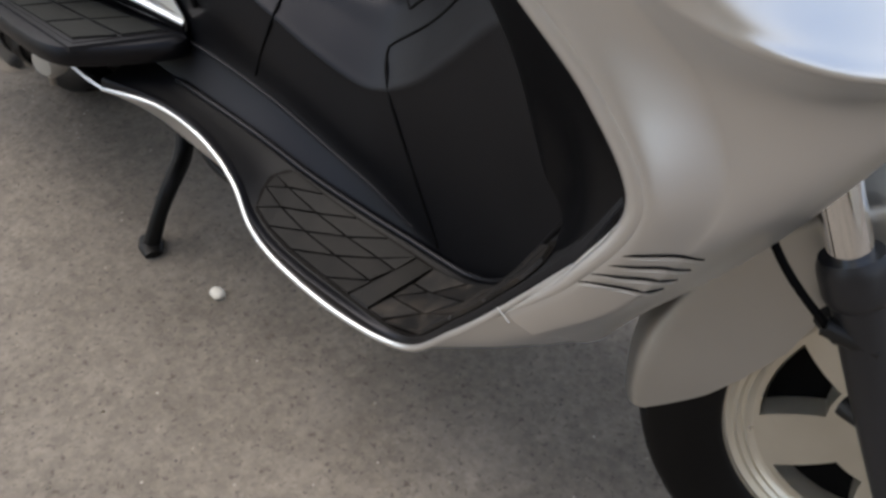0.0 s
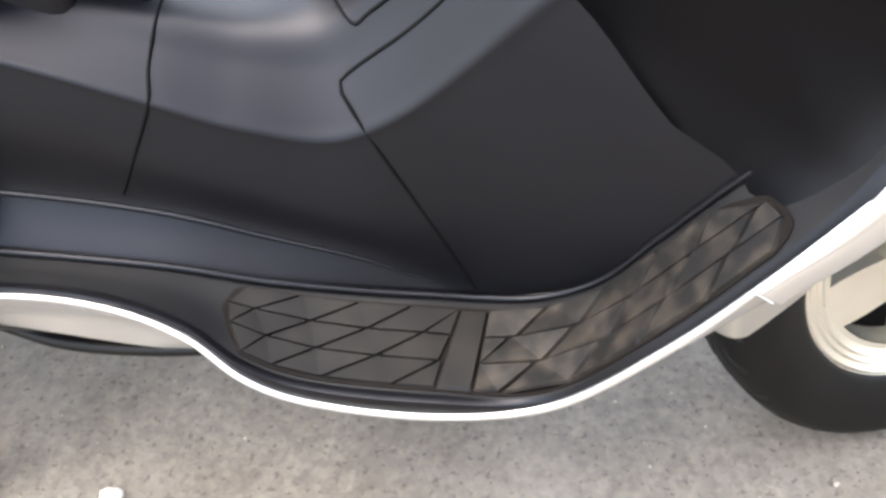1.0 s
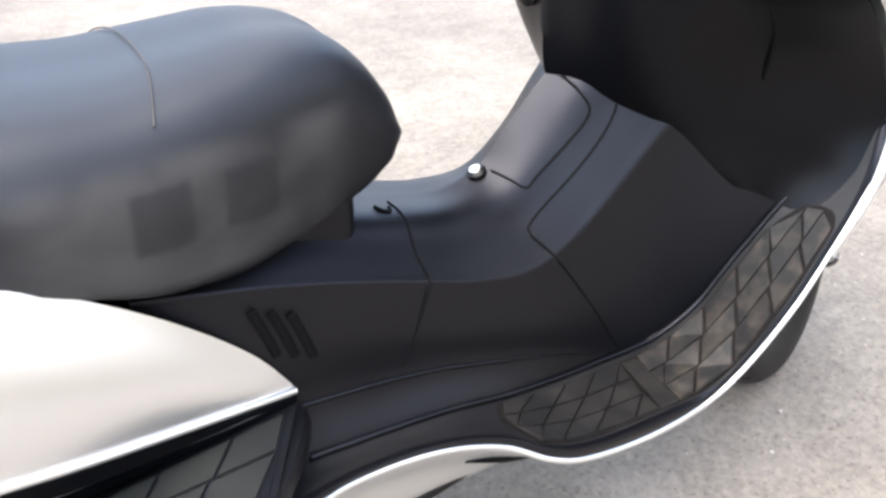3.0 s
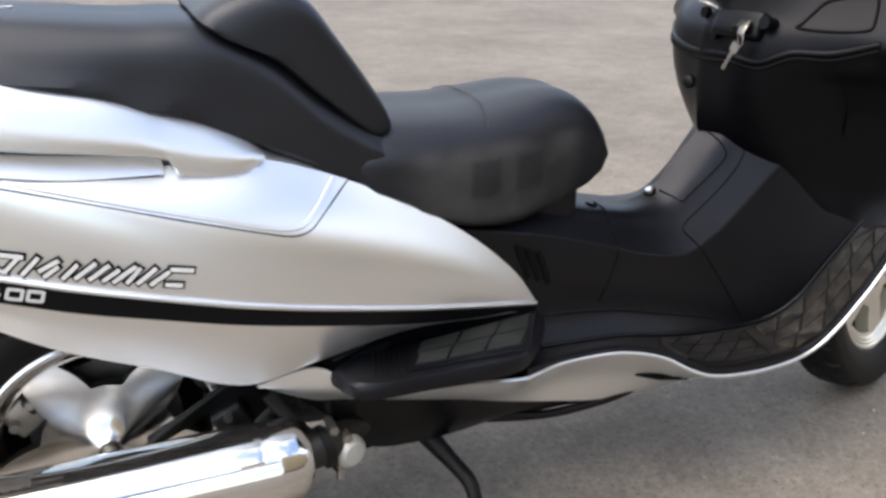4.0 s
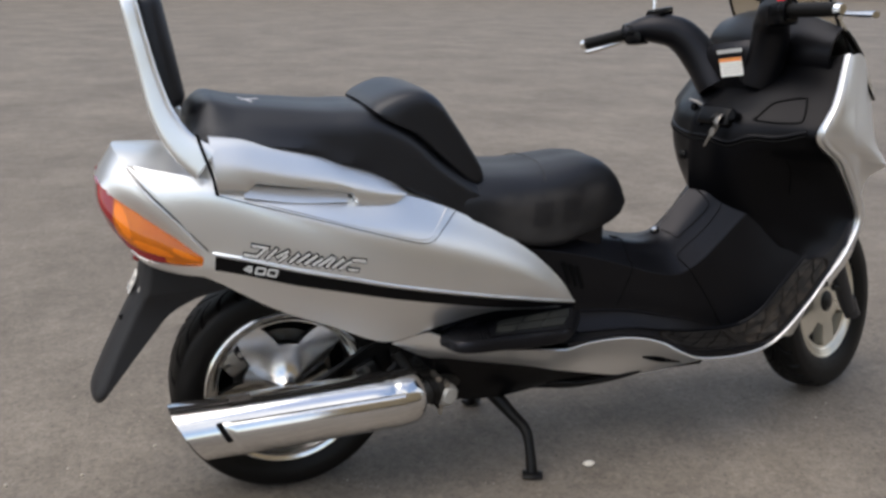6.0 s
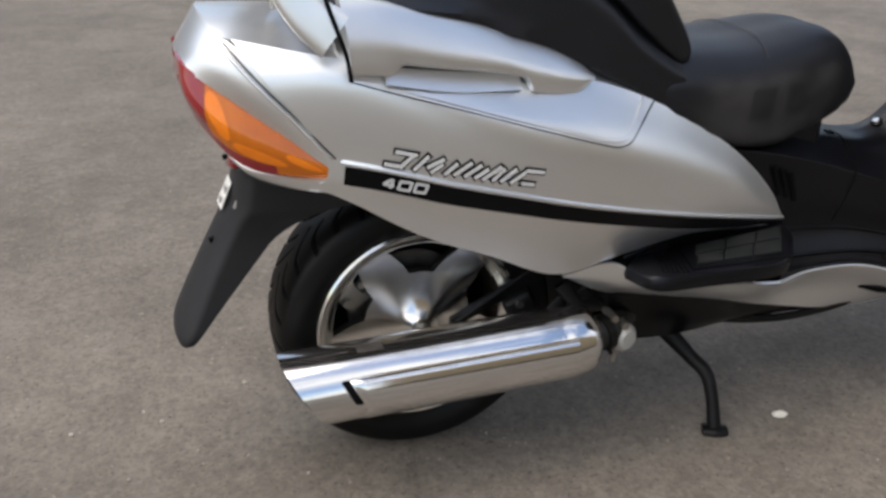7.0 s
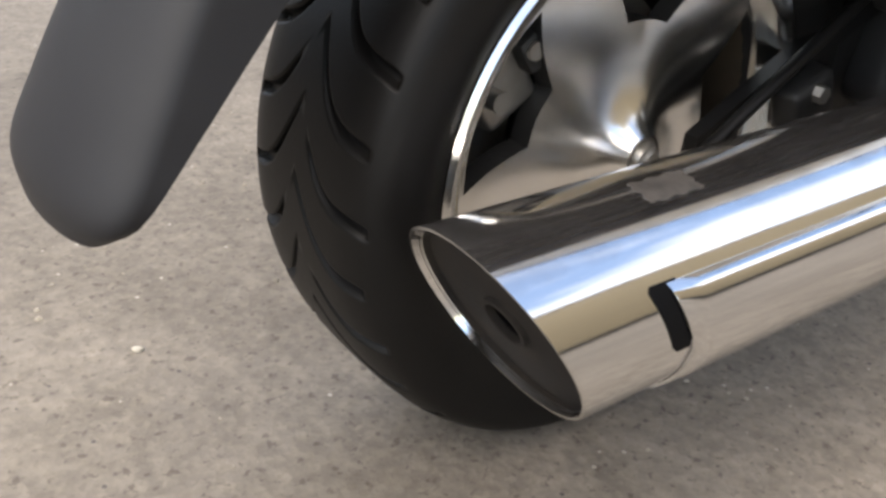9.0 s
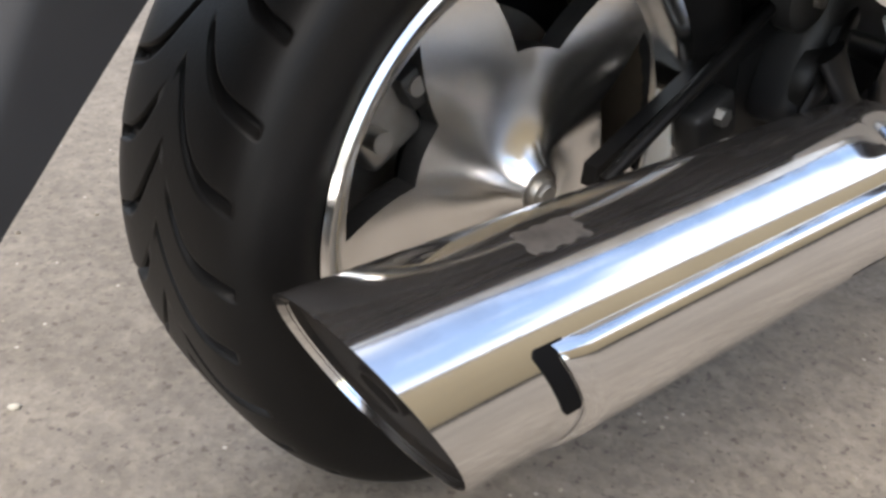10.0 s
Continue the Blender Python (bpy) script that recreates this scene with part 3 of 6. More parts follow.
def build_lamp(side):
    lamp = new("tail_lamp")
    lamp.parent = scooter
    lamp["label"] = "red and amber rear lamp cluster"
    bulge = [tuple((np.array(a) + np.array(b)) / 2 + np.array(c)) for a, b, c in zip(LAMP_TOP, LAMP_LOW, [(-.003, -.003, 0), (-.007, -.009, 0), (-.008, -.013, 0), (-.004, -.009, 0), (0, -.002, 0)])]
    g = loft([LAMP_TOP, bulge, LAMP_LOW], 64, 22)
    red = g[:, :24]
    sheet("red_lens", flip(red, side), RED, lamp, "dark red lens", .006)
    low = g[17:, 23:46]
    sheet("red_edge", flip(low, side), RED, lamp, "dark red lens edge", .006)
    amber = g[:18, 23:]
    sheet("amber_lens", flip(amber, side), AMBER, lamp, "glossy amber indicator lens", .006)
    tip = g[17:, 45:]
    sheet("amber_lens", flip(tip, side), AMBER, lamp, "glossy amber indicator lens", .006)
    # reflector facets pressed into the lens
    for cu, cv, ru, rv, lean in ((27.5, 8.0, 3.6, 6.0, 2.0), (40.5, 14.6, 8.5, 2.2, 1.5), (55.0, 11.0, 5.5, 3.0, 2.5)):
        rows = []
        for q in np.linspace(-1, 1, 9):
            row = []
            for p in np.linspace(-1, 1, 13):
                u, v = p * math.sqrt(1 - q * q / 2), q * math.sqrt(1 - p * p / 2)
                i, j = cu + ru * u + lean * v, cv + rv * v
                i0, j0 = int(i), int(j)
                fi, fj = i - i0, j - j0
                row.append((g[j0, i0] * (1 - fj) + g[j0 + 1, i0] * fj) * (1 - fi) + (g[j0, i0 + 1] * (1 - fj) + g[j0 + 1, i0 + 1] * fj) * fi)
            rows.append(row)
        sheet("reflector_facet", flip(np.array(rows), side), AMBER_LIGHT, lamp, "bright facet in the amber lens", .004, .0008)
    if side < 0:
        block("rear_reflector", (.016, .040, .036), pose(-.306, -.078, .628, -14, 24, 0), RED, lamp, "dark red reflector under the lens", .005, 2)
    # silver strip under the lamp
    strip = loft([[(-.345, -.105, .690), (-.303, -.145, .637), (-.24, -.176, .623), (-.164, -.202, .622)], [(-.335, -.100, .668), (-.295, -.138, .622), (-.235, -.172, .608), (-.158, -.202, .610)], [(-.320, -.09, .655), (-.285, -.125, .612), (-.235, -.165, .602), (-.160, -.196, .596)]], 40, 10)
    sheet("lamp_surround", flip(strip, side), SILVER, scooter, "silver strip under the lamp", .004)


def closed_loft(name, sections, nu, mat, parent, label="", nsec=None, caps=True):
    """A solid through closed rings (all with the same number of points), smooth along its length."""
    rings = []
    for s in sections:
        k = np.array(s, float)
        loop = spline(np.vstack([k[-2:], k, k[:2]]), 6 * (len(k) + 4))
        n = len(loop)
        a, b = int(round(n * 2 / (len(k) + 3))), int(round(n * (len(k) + 2) / (len(k) + 3)))
        seg = loop[a:b]
        d = np.concatenate([[0], np.cumsum(np.linalg.norm(np.diff(np.vstack([seg, seg[:1]]), axis=0), axis=1))])
        t = np.linspace(0, d[-1], nu, endpoint=False)
        seg = np.vstack([seg, seg[:1]])
        rings.append(np.stack([np.interp(t, d, seg[:, c]) for c in range(3)], axis=1))
    rings = np.array(rings)
    ns = nsec or 5 * (len(rings) - 1) + 1
    g = np.stack([spline(rings[:, i], ns) for i in range(nu)], axis=1)
    f = []
    for j in range(ns - 1):
        for i in range(nu):
            f.append([j * nu + i, j * nu + (i + 1) % nu, (j + 1) * nu + (i + 1) % nu, (j + 1) * nu + i])
    if caps:
        f += [list(range(nu))[::-1], [(ns - 1) * nu + i for i in range(nu)]]
    return attach(name, mesh_of(name, g.reshape(-1, 3), f, mat), parent, label)


def build_grab_rail(side):
    top = spline([(-.158, -.205, .880), (-.10, -.200, .872), (-.024, -.192, .850), (.06, -.180, .828), (.13, -.168, .803), (.20, -.160, .778), (.238, -.155, .757), (.254, -.152, .742)], 14)
    low = spline([(-.150, -.224, .784), (-.10, -.222, .779), (0, -.212, .762), (.06, -.203, .752), (.11, -.194, .741), (.14, -.190, .730), (.19, -.184, .720), (.232, -.174, .722), (.256, -.156, .734)], 30)
    secs = []
    for a, b in zip(spline(top, 30), low):
        m = a * .45 + b * .55
        hole = min(1, max(0, (b[0] + .092) / .012)) * min(1, max(0, (.138 - b[0]) / .010))
        b = b + np.array((0, 0, .016)) * hole
        secs.append([a + (0, .050, -.004), a + (0, .012, .003), m + (0, -.0145, .004), m + (0, -.017, -.003), b + (0, -.006, .004), b + (0, .012, 0), m + (0, .045, -.008)])
    secs = [flip(np.array(s), side) for s in secs]
    closed_loft("grab_rail", secs, 28, SILVER, scooter, "silver pillion grab rail")
    # shaded pocket under the rail
    pocket = loft([[(-.10, -.210, .789), (0, -.197, .773), (.12, -.177, .757)], [(-.10, -.228, .768), (0, -.219, .748), (.12, -.195, .736)]], 20, 6)
    sheet("grab_pocket", flip(pocket, side), SILVER, scooter, "hand recess under the grab rail", .002, .001)
    tube("rail_joint", flip(np.array([(-.181, -.207, .893), (-.172, -.222, .860), (-.158, -.233, .815), (-.151, -.230, .777)]), side), .0032, NEAR_BLACK, scooter, "dark joint in the rail", n=16, sides=8)


def build_backrest():
    rest = new("backrest")
    rest.parent = scooter
    rest["label"] = "pillion backrest on silver arms"
    for side in (-1, 1):
        c = [(-.165, -.206, .835), (-.205, -.190, .868), (-.238, -.172, .925), (-.258, -.158, 1.00), (-.274, -.148, 1.08), (-.286, -.136, 1.145), (-.290, -.10, 1.168), (-.291, 0, 1.172)]
        w = [.036, .028, .022, .0175, .016, .015, .013, .012]
        s = []
        p = spline(c, 30)
        ww = np.interp(np.linspace(0, 1, 30), np.linspace(0, 1, len(w)), w)
        t = np.gradient(p, axis=0)
        for k in range(30):
            d = t[k] / np.linalg.norm(t[k])
            yv = np.array((0, 1, 0)) - d * d[1]
            if np.linalg.norm(yv) < .4 or k > 24:
                yv = np.array((0, 0, 1)) - d * d[2]
            yv = np.array((0, 1., 0)) if k < 22 else yv
            yv = yv - d * np.dot(yv, d)
            yv /= np.linalg.norm(yv)
            if k >= 22 and yv[2] > 0:
                yv = -yv
            xv = np.cross(d, yv)
            if xv[0] < 0:
                xv = -xv
            r, q = ww[k], .010
            s.append([p[k] + xv * r * a + yv * q * b for a, b in ((1, -.5), (.9, .8), (0, 1), (-.9, .8), (-1, -.5), (-.8, -1), (0, -1.15), (.8, -1))])
        closed_loft("backrest_arm", [flip(np.array(k), side) for k in s], 24, SILVER, rest, "curved silver backrest arm", nsec=60)
    # pad
    bm_v, bm_f = box_data((.062, .215, .228), .026, 5)
    m = pose(-.236, 0, 1.040, 0, -10, 0)
    v = []
    for k in bm_v:
        k = Vector(k)
        k.y *= 1 - .18 * (k.z / .22)
        v.append(m @ k)
    attach("backrest_pad", mesh_of("backrest_pad", v, bm_f, VINYL), rest, "black vinyl backrest pad")
    for y in (-.045, .045):
        tube("pad_post", [(-.225, y, .845), (-.232, y, .90), (-.238, y, .96)], .007, STEEL, rest, "thin steel post", sides=10)


def seat_section(x, yb, zb, w, zt, edge=.03, flat=.0):
    """Half ring of the seat from the hem over the shoulder to the middle, on both sides."""
    zm = zb + (zt - zb) * .55
    half = [(yb * .9, zb - .006), (yb, zb), (yb + (w - yb) * .7, zb + (zm - zb) * .55), (w, zm), (w * .97, zt - edge), (w * .80, zt - edge * .28), (w * .45, zt - flat * .4), (0, zt - flat)]
    ring = [(x, -y, z) for y, z in half] + [(x, y, z) for y, z in reversed(half[:-1])]
    return ring


def build_seat():
    seat = new("seat")
    seat.parent = scooter
    seat["label"] = "stepped black vinyl dual seat"
    secs = [seat_section(-.192, .115, .862, .085, .905, .02), seat_section(-.180, .150, .868, .115, .925, .03), seat_section(-.150, .176, .870, .130, .946, .03), seat_section(-.09, .184, .866, .140, .936, .032), seat_section(0, .180, .848, .147, .928, .034),
            seat_section(.10, .166, .812, .152, .920, .034), seat_section(.19, .155, .775, .155, .917, .035), seat_section(.27, .152, .742, .155, .885, .04), seat_section(.35, .156, .702, .158, .82, .045), seat_section(.43, .156, .66, .160, .772, .05)]
    closed_loft("pillion_seat", secs, 72, VINYL, seat, "black vinyl pillion seat", nsec=70)
    secs = [seat_section(.36, .150, .66, .150, .75, .04), seat_section(.42, .158, .655, .163, .762, .045), seat_section(.50, .152, .615, .165, .760, .05), seat_section(.58, .138, .585, .158, .758, .05), seat_section(.66, .122, .576, .144, .767, .05),
            seat_section(.73, .106, .588, .127, .774, .05), seat_section(.785, .092, .604, .110, .765, .05), seat_section(.825, .080, .616, .095, .738, .045), seat_section(.852, .070, .630, .080, .702, .03), seat_section(.868, .056, .642, .062, .668, .012)]
    closed_loft("rider_seat", secs, 72, SEAT_SKIN, seat, "black vinyl rider seat with dusty scuffed sides", nsec=70)
    # stitched seams over the rider's part
    for x in (.625,):
        y = np.linspace(-.135, .135, 22)
        rid = [(x - .02 * (k / .13) ** 2, k, .7615 - .030 * abs(k / .14) ** 4 + (x - .58) * .10) for k in y]
        tube("seat_seam", rid, .0008, VINYL_WORN, seat, "stitched seam", sides=6, n=40)
    # lumbar bolster
    prof = [(.185, .922), (.215, .945), (.262, .961), (.302, .961), (.339, .941), (.382, .893), (.424, .832), (.455, .780), (.463, .750), (.450, .735), (.430, .742), (.36, .80), (.28, .872)]
    cx, cz = .335, .860
    secs = []
    for t in np.linspace(-1, 1, 15):
        y = .150 * math.sin(t * math.pi / 2)
        s = max(.12, (1 - abs(t) ** 5) ** .5)
        drop = -.012 * (1 - t * t)
        secs.append([(cx + (x - cx) * (.25 + .75 * s) + drop * (z < .9), y, cz + (z - cz) * (.25 + .75 * s) - .010 * t * t) for x, z in prof])
    closed_loft("lumbar_bolster", secs, 60, VINYL, seat, "padded black lumbar bolster", nsec=50)
    # scratched pale cross on the pillion seat
    for dx, dy in ((.028, .012), (.010, -.022)):
        tube("scratch", [(-.066 - dx * 1.1, -.036 - dy * 1.3, .9340), (-.066 + dx * 1.1, -.036 + dy * 1.3, .9330)], .0019, MARK, seat, "pale scratched cross", sides=6)
    block("seat_base", (.30, .150, .18), pose(.660, 0, .545), PLASTIC, scooter, "black plastic base under the seat", .02, 3)
    block("seat_pan", (.62, .25, .16), pose(.20, 0, .70, 0, 22, 0), DARK_METAL, scooter, "dark under-seat frame", .02, 2)


for side in (-1, 1):
    build_rear_cowl(side)
    build_lamp(side)
    build_grab_rail(side)
build_tail()
tube("tail_lamp_middle", [(-.352, -.05, .752), (-.354, 0, .752), (-.352, .05, .752)], .026, RED, scooter, "dark red middle lamp", n=12, squash=.95)
build_backrest()
build_seat()

# ---- centre tunnel, leg shield and boards ----
BOARD_IN = [(.60, -.160, .362), (.70, -.158, .354), (.79, -.157, .350), (.874, -.155, .343), (.96, -.149, .325), (1.05, -.139, .310), (1.11, -.133, .304), (1.16, -.131, .302), (1.21, -.134, .310), (1.262, -.143, .345), (1.305, -.157, .415), (1.350, -.178, .497), (1.395, -.195, .560), (1.425, -.207, .615)]
TRIM = [(.635, -.238, .350), (.72, -.208, .346), (.83, -.212, .345), (.905, -.227, .328), (.955, -.246, .302), (1.00, -.252, .286), (1.12, -.257, .281), (1.22, -.255, .302), (1.30, -.264, .391), (1.356, -.262, .464), (1.410, -.256, .543), (1.440, -.242, .618)]
BOARD_OUT = [(.635, -.225, .364), (.72, -.200, .356), (.83, -.204, .355), (.905, -.218, .340), (.955, -.236, .316), (1.00, -.243, .303), (1.12, -.247, .299), (1.2155, -.250, .310), (1.2925, -.259, .397), (1.349, -.257, .471), (1.402, -.250, .548), (1.434, -.232, .616)]


def build_tunnel():
    foot = [(.56, -.160, .362), (.70, -.158, .354), (.79, -.157, .350), (.874, -.155, .343), (.96, -.149, .325), (1.05, -.139, .310), (1.11, -.133, .304), (1.16, -.131, .302), (1.262, -.143, .345), (1.350, -.178, .497)]
    ridge = [(.56, -.132, .415), (.70, -.129, .402), (.79, -.127, .394), (.874, -.126, .382), (.96, -.125, .360), (1.05, -.125, .338), (1.11, -.127, .318), (1.16, -.130, .306), (1.262, -.143, .352), (1.350, -.177, .503)]
    flank = [(.56, -.128, .50), (.70, -.126, .485), (.79, -.124, .462), (.874, -.122, .435), (.95, -.120, .410), (1.03, -.119, .388), (1.09, -.119, .388), (1.15, -.121, .405), (1.235, -.129, .465), (1.305, -.147, .548)]
    crease = [(.56, -.120, .575), (.70, -.119, .546), (.79, -.117, .521), (.874, -.114, .493), (.94, -.111, .471), (1.02, -.106, .458), (1.08, -.104, .484), (1.14, -.104, .537), (1.20, -.107, .60), (1.255, -.112, .645)]
    crown = [(.56, -.055, .605), (.70, -.055, .588), (.79, -.055, .565), (.874, -.055, .546), (.945, -.05, .533), (1.01, -.045, .538), (1.062, -.042, .580), (1.105, -.042, .636), (1.15, -.042, .695), (1.19, -.042, .74)]
    mid = [(x - .014 * math.exp(-((x - 1.07) / .08) ** 2), 0, z + .004 + .022 * math.exp(-((x - 1.06) / .07) ** 2)) for x, y, z in crown]
    toward = lambda a, c, s: [tuple(np.array(p) + (np.array(q) - np.array(p)) * s) for p, q in zip(a, c)]
    g = loft([foot, ridge, flank, toward(crease, flank, .10), crease, toward(crease, crown, .12), toward(crease, crown, .6), crown, mid], 90, 60)
    both = np.concatenate([g, flip(g, 1)[::-1][1:]], axis=0)
    tunnel = sheet("tunnel", both, PLASTIC, scooter, "black plastic centre tunnel", .004, away=(0, 0, .2))
    for side in (-1, 1):
        tube("tunnel_ridge", flip(np.array(ridge[1:7]) + (0, -.001, -.001), side), [.0028, .0028, .0028, .002, .001], PLASTIC, tunnel, "", n=60, sides=10)
    nrm = outward(g, (0, 0, .2))
    # joints: each a dark bead sunk in the skin
    def on(u, v, lift=.0002):
        j, i = v * (g.shape[0] - 1), u * (g.shape[1] - 1)
        a, b = int(min(j, g.shape[0] - 2)), int(min(i, g.shape[1] - 2))
        fj, fi = j - a, i - b
        mix = lambda q: (q[a, b] * (1 - fj) + q[a + 1, b] * fj) * (1 - fi) + (q[a, b + 1] * (1 - fj) + q[a + 1, b + 1] * fj) * fi
        return mix(g) + mix(nrm) * lift
    def seam(name, uv, r=.0016, label=""):
        tube(name, [on(*k) for k in uv], r, NEAR_BLACK, tunnel, label, n=30, sides=6)
    def near(p):
        d = ((g - np.array(p)) ** 2).sum(2)
        j, i = np.unravel_index(np.argmin(d), d.shape)
        return i / (g.shape[1] - 1), j / (g.shape[0] - 1)
    seam("tunnel_joint", [near((.833, -.126, .40)), near((.85, -.122, .45)), near((.874, -.113, .495)), near((.873, -.09, .513)), near((.873, -.055, .545)), near((.874, -.02, .552))])
    seam("tunnel_joint", [near((1.148, -.130, .31)), near((1.10, -.120, .39)), near((1.05, -.10, .47)), near((1.030, -.080, .497)), near((1.040, -.073, .511)), near((1.087, -.074, .546)), near((1.113, -.074, .574)), near((1.150, -.075, .617)), near((1.160, -.066, .645)), near((1.152, -.042, .69)), near((1.148, -.008, .69))])
    # fuel lid
    lid = [near(p) for p in ((1.110, -.004, .66), (1.115, -.036, .650), (1.124, -.054, .632), (1.118, -.058, .618), (1.092, -.057, .590), (1.050, -.057, .550), (1.040, -.054, .542), (1.024, -.034, .547), (1.018, -.014, .547))]
    seam("lid_joint", lid, .0018, "dark joint round the fuel lid")
    p = on(*near((1.010, .0, .54)), .001)
    m = look(p, p + (.45, 0, -.9))
    tm = m @ pose(0, 0, 0, 90, 0, 0)
    turned("lock_ring", [(.0, .004), (.010, .004), (.0125, .002), (.0125, -.004), (0, -.004)], GLOSSY, tunnel, "black lock ring", 24, tm)
    turned("lock_face", [(.0, .0065), (.0065, .0065), (.0075, .0050), (.0075, 0), (0, 0)], CHROME, tunnel, "bright round lid lock", 24, tm)
    # cooling slots in the right flank
    for side in (-1, 1):
        for k in range(3):
            x = .667 + .0195 * k
            q = [(x, -.1275, .532 - .008 * k), (x + .010, -.1280, .505 - .008 * k), (x + .020, -.1285, .474 - .008 * k)]
            tube("cooling_slot", flip(np.array(q), side), .0052, NEAR_BLACK, tunnel, "dark cooling slot", n=8, sides=8, squash=.5, up=(0, 1, 0))
    hk = np.array(on(*near((.845, -.030, .556)), .001))
    tube("hook", [hk, hk + (.004, -.010, -.001), hk + (.013, -.012, -.004), hk + (.016, -.004, -.003)], .0024, NEAR_BLACK, tunnel, "small dark rubber stop", n=14, sides=8)


def build_leg_shield():
    rows = [[(1.260, 0, 1.00), (1.270, -.10, 1.00), (1.300, -.20, 1.015), (1.325, -.243, 1.03)],
            [(1.160, 0, .912), (1.178, -.12, .908), (1.225, -.22, .908), (1.268, -.284, .915)],
            [(1.100, 0, .865), (1.125, -.12, .860), (1.185, -.22, .850), (1.228, -.293, .843)],
            [(1.088, 0, .815), (1.112, -.12, .812), (1.190, -.22, .812), (1.250, -.283, .815)],
            [(1.088, 0, .775), (1.116, -.12, .770), (1.230, -.205, .768), (1.325, -.262, .762)],
            [(1.090, 0, .720), (1.132, -.11, .710), (1.290, -.185, .700), (1.395, -.243, .690)],
            [(1.098, 0, .660), (1.170, -.10, .645), (1.330, -.180, .630), (1.437, -.237, .620)],
            [(1.140, 0, .600), (1.225, -.11, .590), (1.360, -.186, .562), (1.410, -.249, .545)],
            [(1.220, 0, .500), (1.300, -.15, .520), (1.346, -.178, .500), (1.365, -.250, .482)]]
    g = loft([[r[k] for r in rows] for k in range(4)], 60, 30)
    both = np.concatenate([flip(g, 1)[::-1], g[1:]], axis=0)
    shield = sheet("leg_shield", both, SHADED_PLASTIC, scooter, "black inner leg shield", .004, n=-normals(both) if (normals(both)[..., 0].mean() > 0) else normals(both))
    # glovebox and storage lid joints follow the skin
    sn = outward(both, (0, 0, .7))
    sn = np.where((sn[..., 0:1] > 0), -sn, sn)

    def skin(y, z, lift=.0004):
        d = (both[..., 1] - y) ** 2 + (both[..., 2] - z) ** 2
        k = np.unravel_index(np.argmin(d), d.shape)
        q, nn = both[k], sn[k]
        x = q[0] - ((y - q[1]) * nn[1] + (z - q[2]) * nn[2]) / nn[0]
        return np.array((x, y, z)) + nn * lift
    def drawn(name, line, r, label):
        tube(name, [tuple(skin(*k)) for k in line], r, NEAR_BLACK, shield, label, n=10 * len(line), sides=8)
    drawn("glovebox_joint", [(.21, .818), (.16, .812), (.11, .805), (.04, .796), (-.02, .796), (-.067, .800), (-.118, .795), (-.130, .797), (-.165, .816), (-.178, .819), (-.215, .820), (-.275, .842)], .0040, "dark glovebox joint")
    drawn("pocket_joint", [(-.158, .868), (-.162, .872), (-.168, .904), (-.172, .908), (-.222, .925), (-.230, .924), (-.253, .878), (-.252, .872), (-.215, .865), (-.165, .866), (-.158, .868)], .0026, "dark joint of a storage lid")
    drawn("shield_slit", [(-.215, .815), (-.195, .74), (-.170, .672)], .0020, "thin dark joint")
    tube("shelf_edge", [tuple(skin(y, z + .010, -.002)) for y, z in ((.21, .818), (.11, .805), (.04, .796), (-.067, .800), (-.120, .795), (-.165, .816), (-.215, .820), (-.275, .842))], .0065, SHADED_PLASTIC, shield, "rounded shelf edge over the glovebox", n=70, sides=10)
    lock_at = skin(.035, .745, .002)
    turned("glovebox_lock", [(0, -.010), (.007, -.010), (.0120, -.006), (.0120, .006), (0, .006)], DARK_METAL, shield, "round dark lock", 24, pose(*lock_at, 0, 0, -75))
    a = skin(-.07, .862, 0)
    block("ignition_block", (.034, .100, .050), pose(*a, 0, 25, 12), GLOSSY, shield, "black ignition surround", .009, 3)
    turned("ignition_barrel", [(0, -.022), (.012, -.022), (.016, -.015), (.016, .01), (0, .01)], DARK_METAL, shield, "ignition barrel", 28, pose(a[0], a[1] - .012, a[2], 25, 0, -80))
    c = skin(.0, .880, .002)
    tube("release_lever", [tuple(c), tuple(c + (-.012, .012, .008)), tuple(c + (-.014, .035, .010))], .004, STEEL, shield, "small steel lever", n=10, sides=8)
    c = skin(-.125, .868, 0)
    tube("side_knob", [tuple(c), tuple(c + (-.026, -.006, .006))], .011, GLOSSY, shield, "black knob", sides=16)
    for y, z in ((.02, .872), (-.03, .842)):
        c = skin(y, z, .001)
        tube("switch_cap", [tuple(c), tuple(c + (-.010, 0, .002))], .010, GLOSSY, shield, "black switch cap", sides=14)
    return shield


def build_key():
    o = np.array((1.094, -.102, .868))
    key = thing("key", tuple(o), "steel ignition key with a hanging spare key", "key")
    def k(name, pts, *a, **kw):
        return tube(name, pts, *a, key, **kw)
    k("key_bow", [(.006, .001, .004), (-.008, -.003, -.006), (-.014, -.006, -.016)], [.006, .012, .008], STEEL, squash=.3, up=(1, 0, 0), n=12)
    k("key_ring", [(-.014 + .004 * math.cos(a), -.008 + .011 * math.cos(a), -.024 + .012 * math.sin(a)) for a in np.linspace(0, 6.28, 15)], .0015, STEEL, n=40, sides=6)
    k("spare_bow", [(-.018, -.006, -.030), (-.021, .000, -.044)], .0095, STEEL, squash=.3, up=(1, 0, 0), n=6)
    k("spare_blade", [(-.021, .000, -.044), (-.026, .014, -.076)], .0042, STEEL, squash=.35, up=(1, 0, 0), n=6)


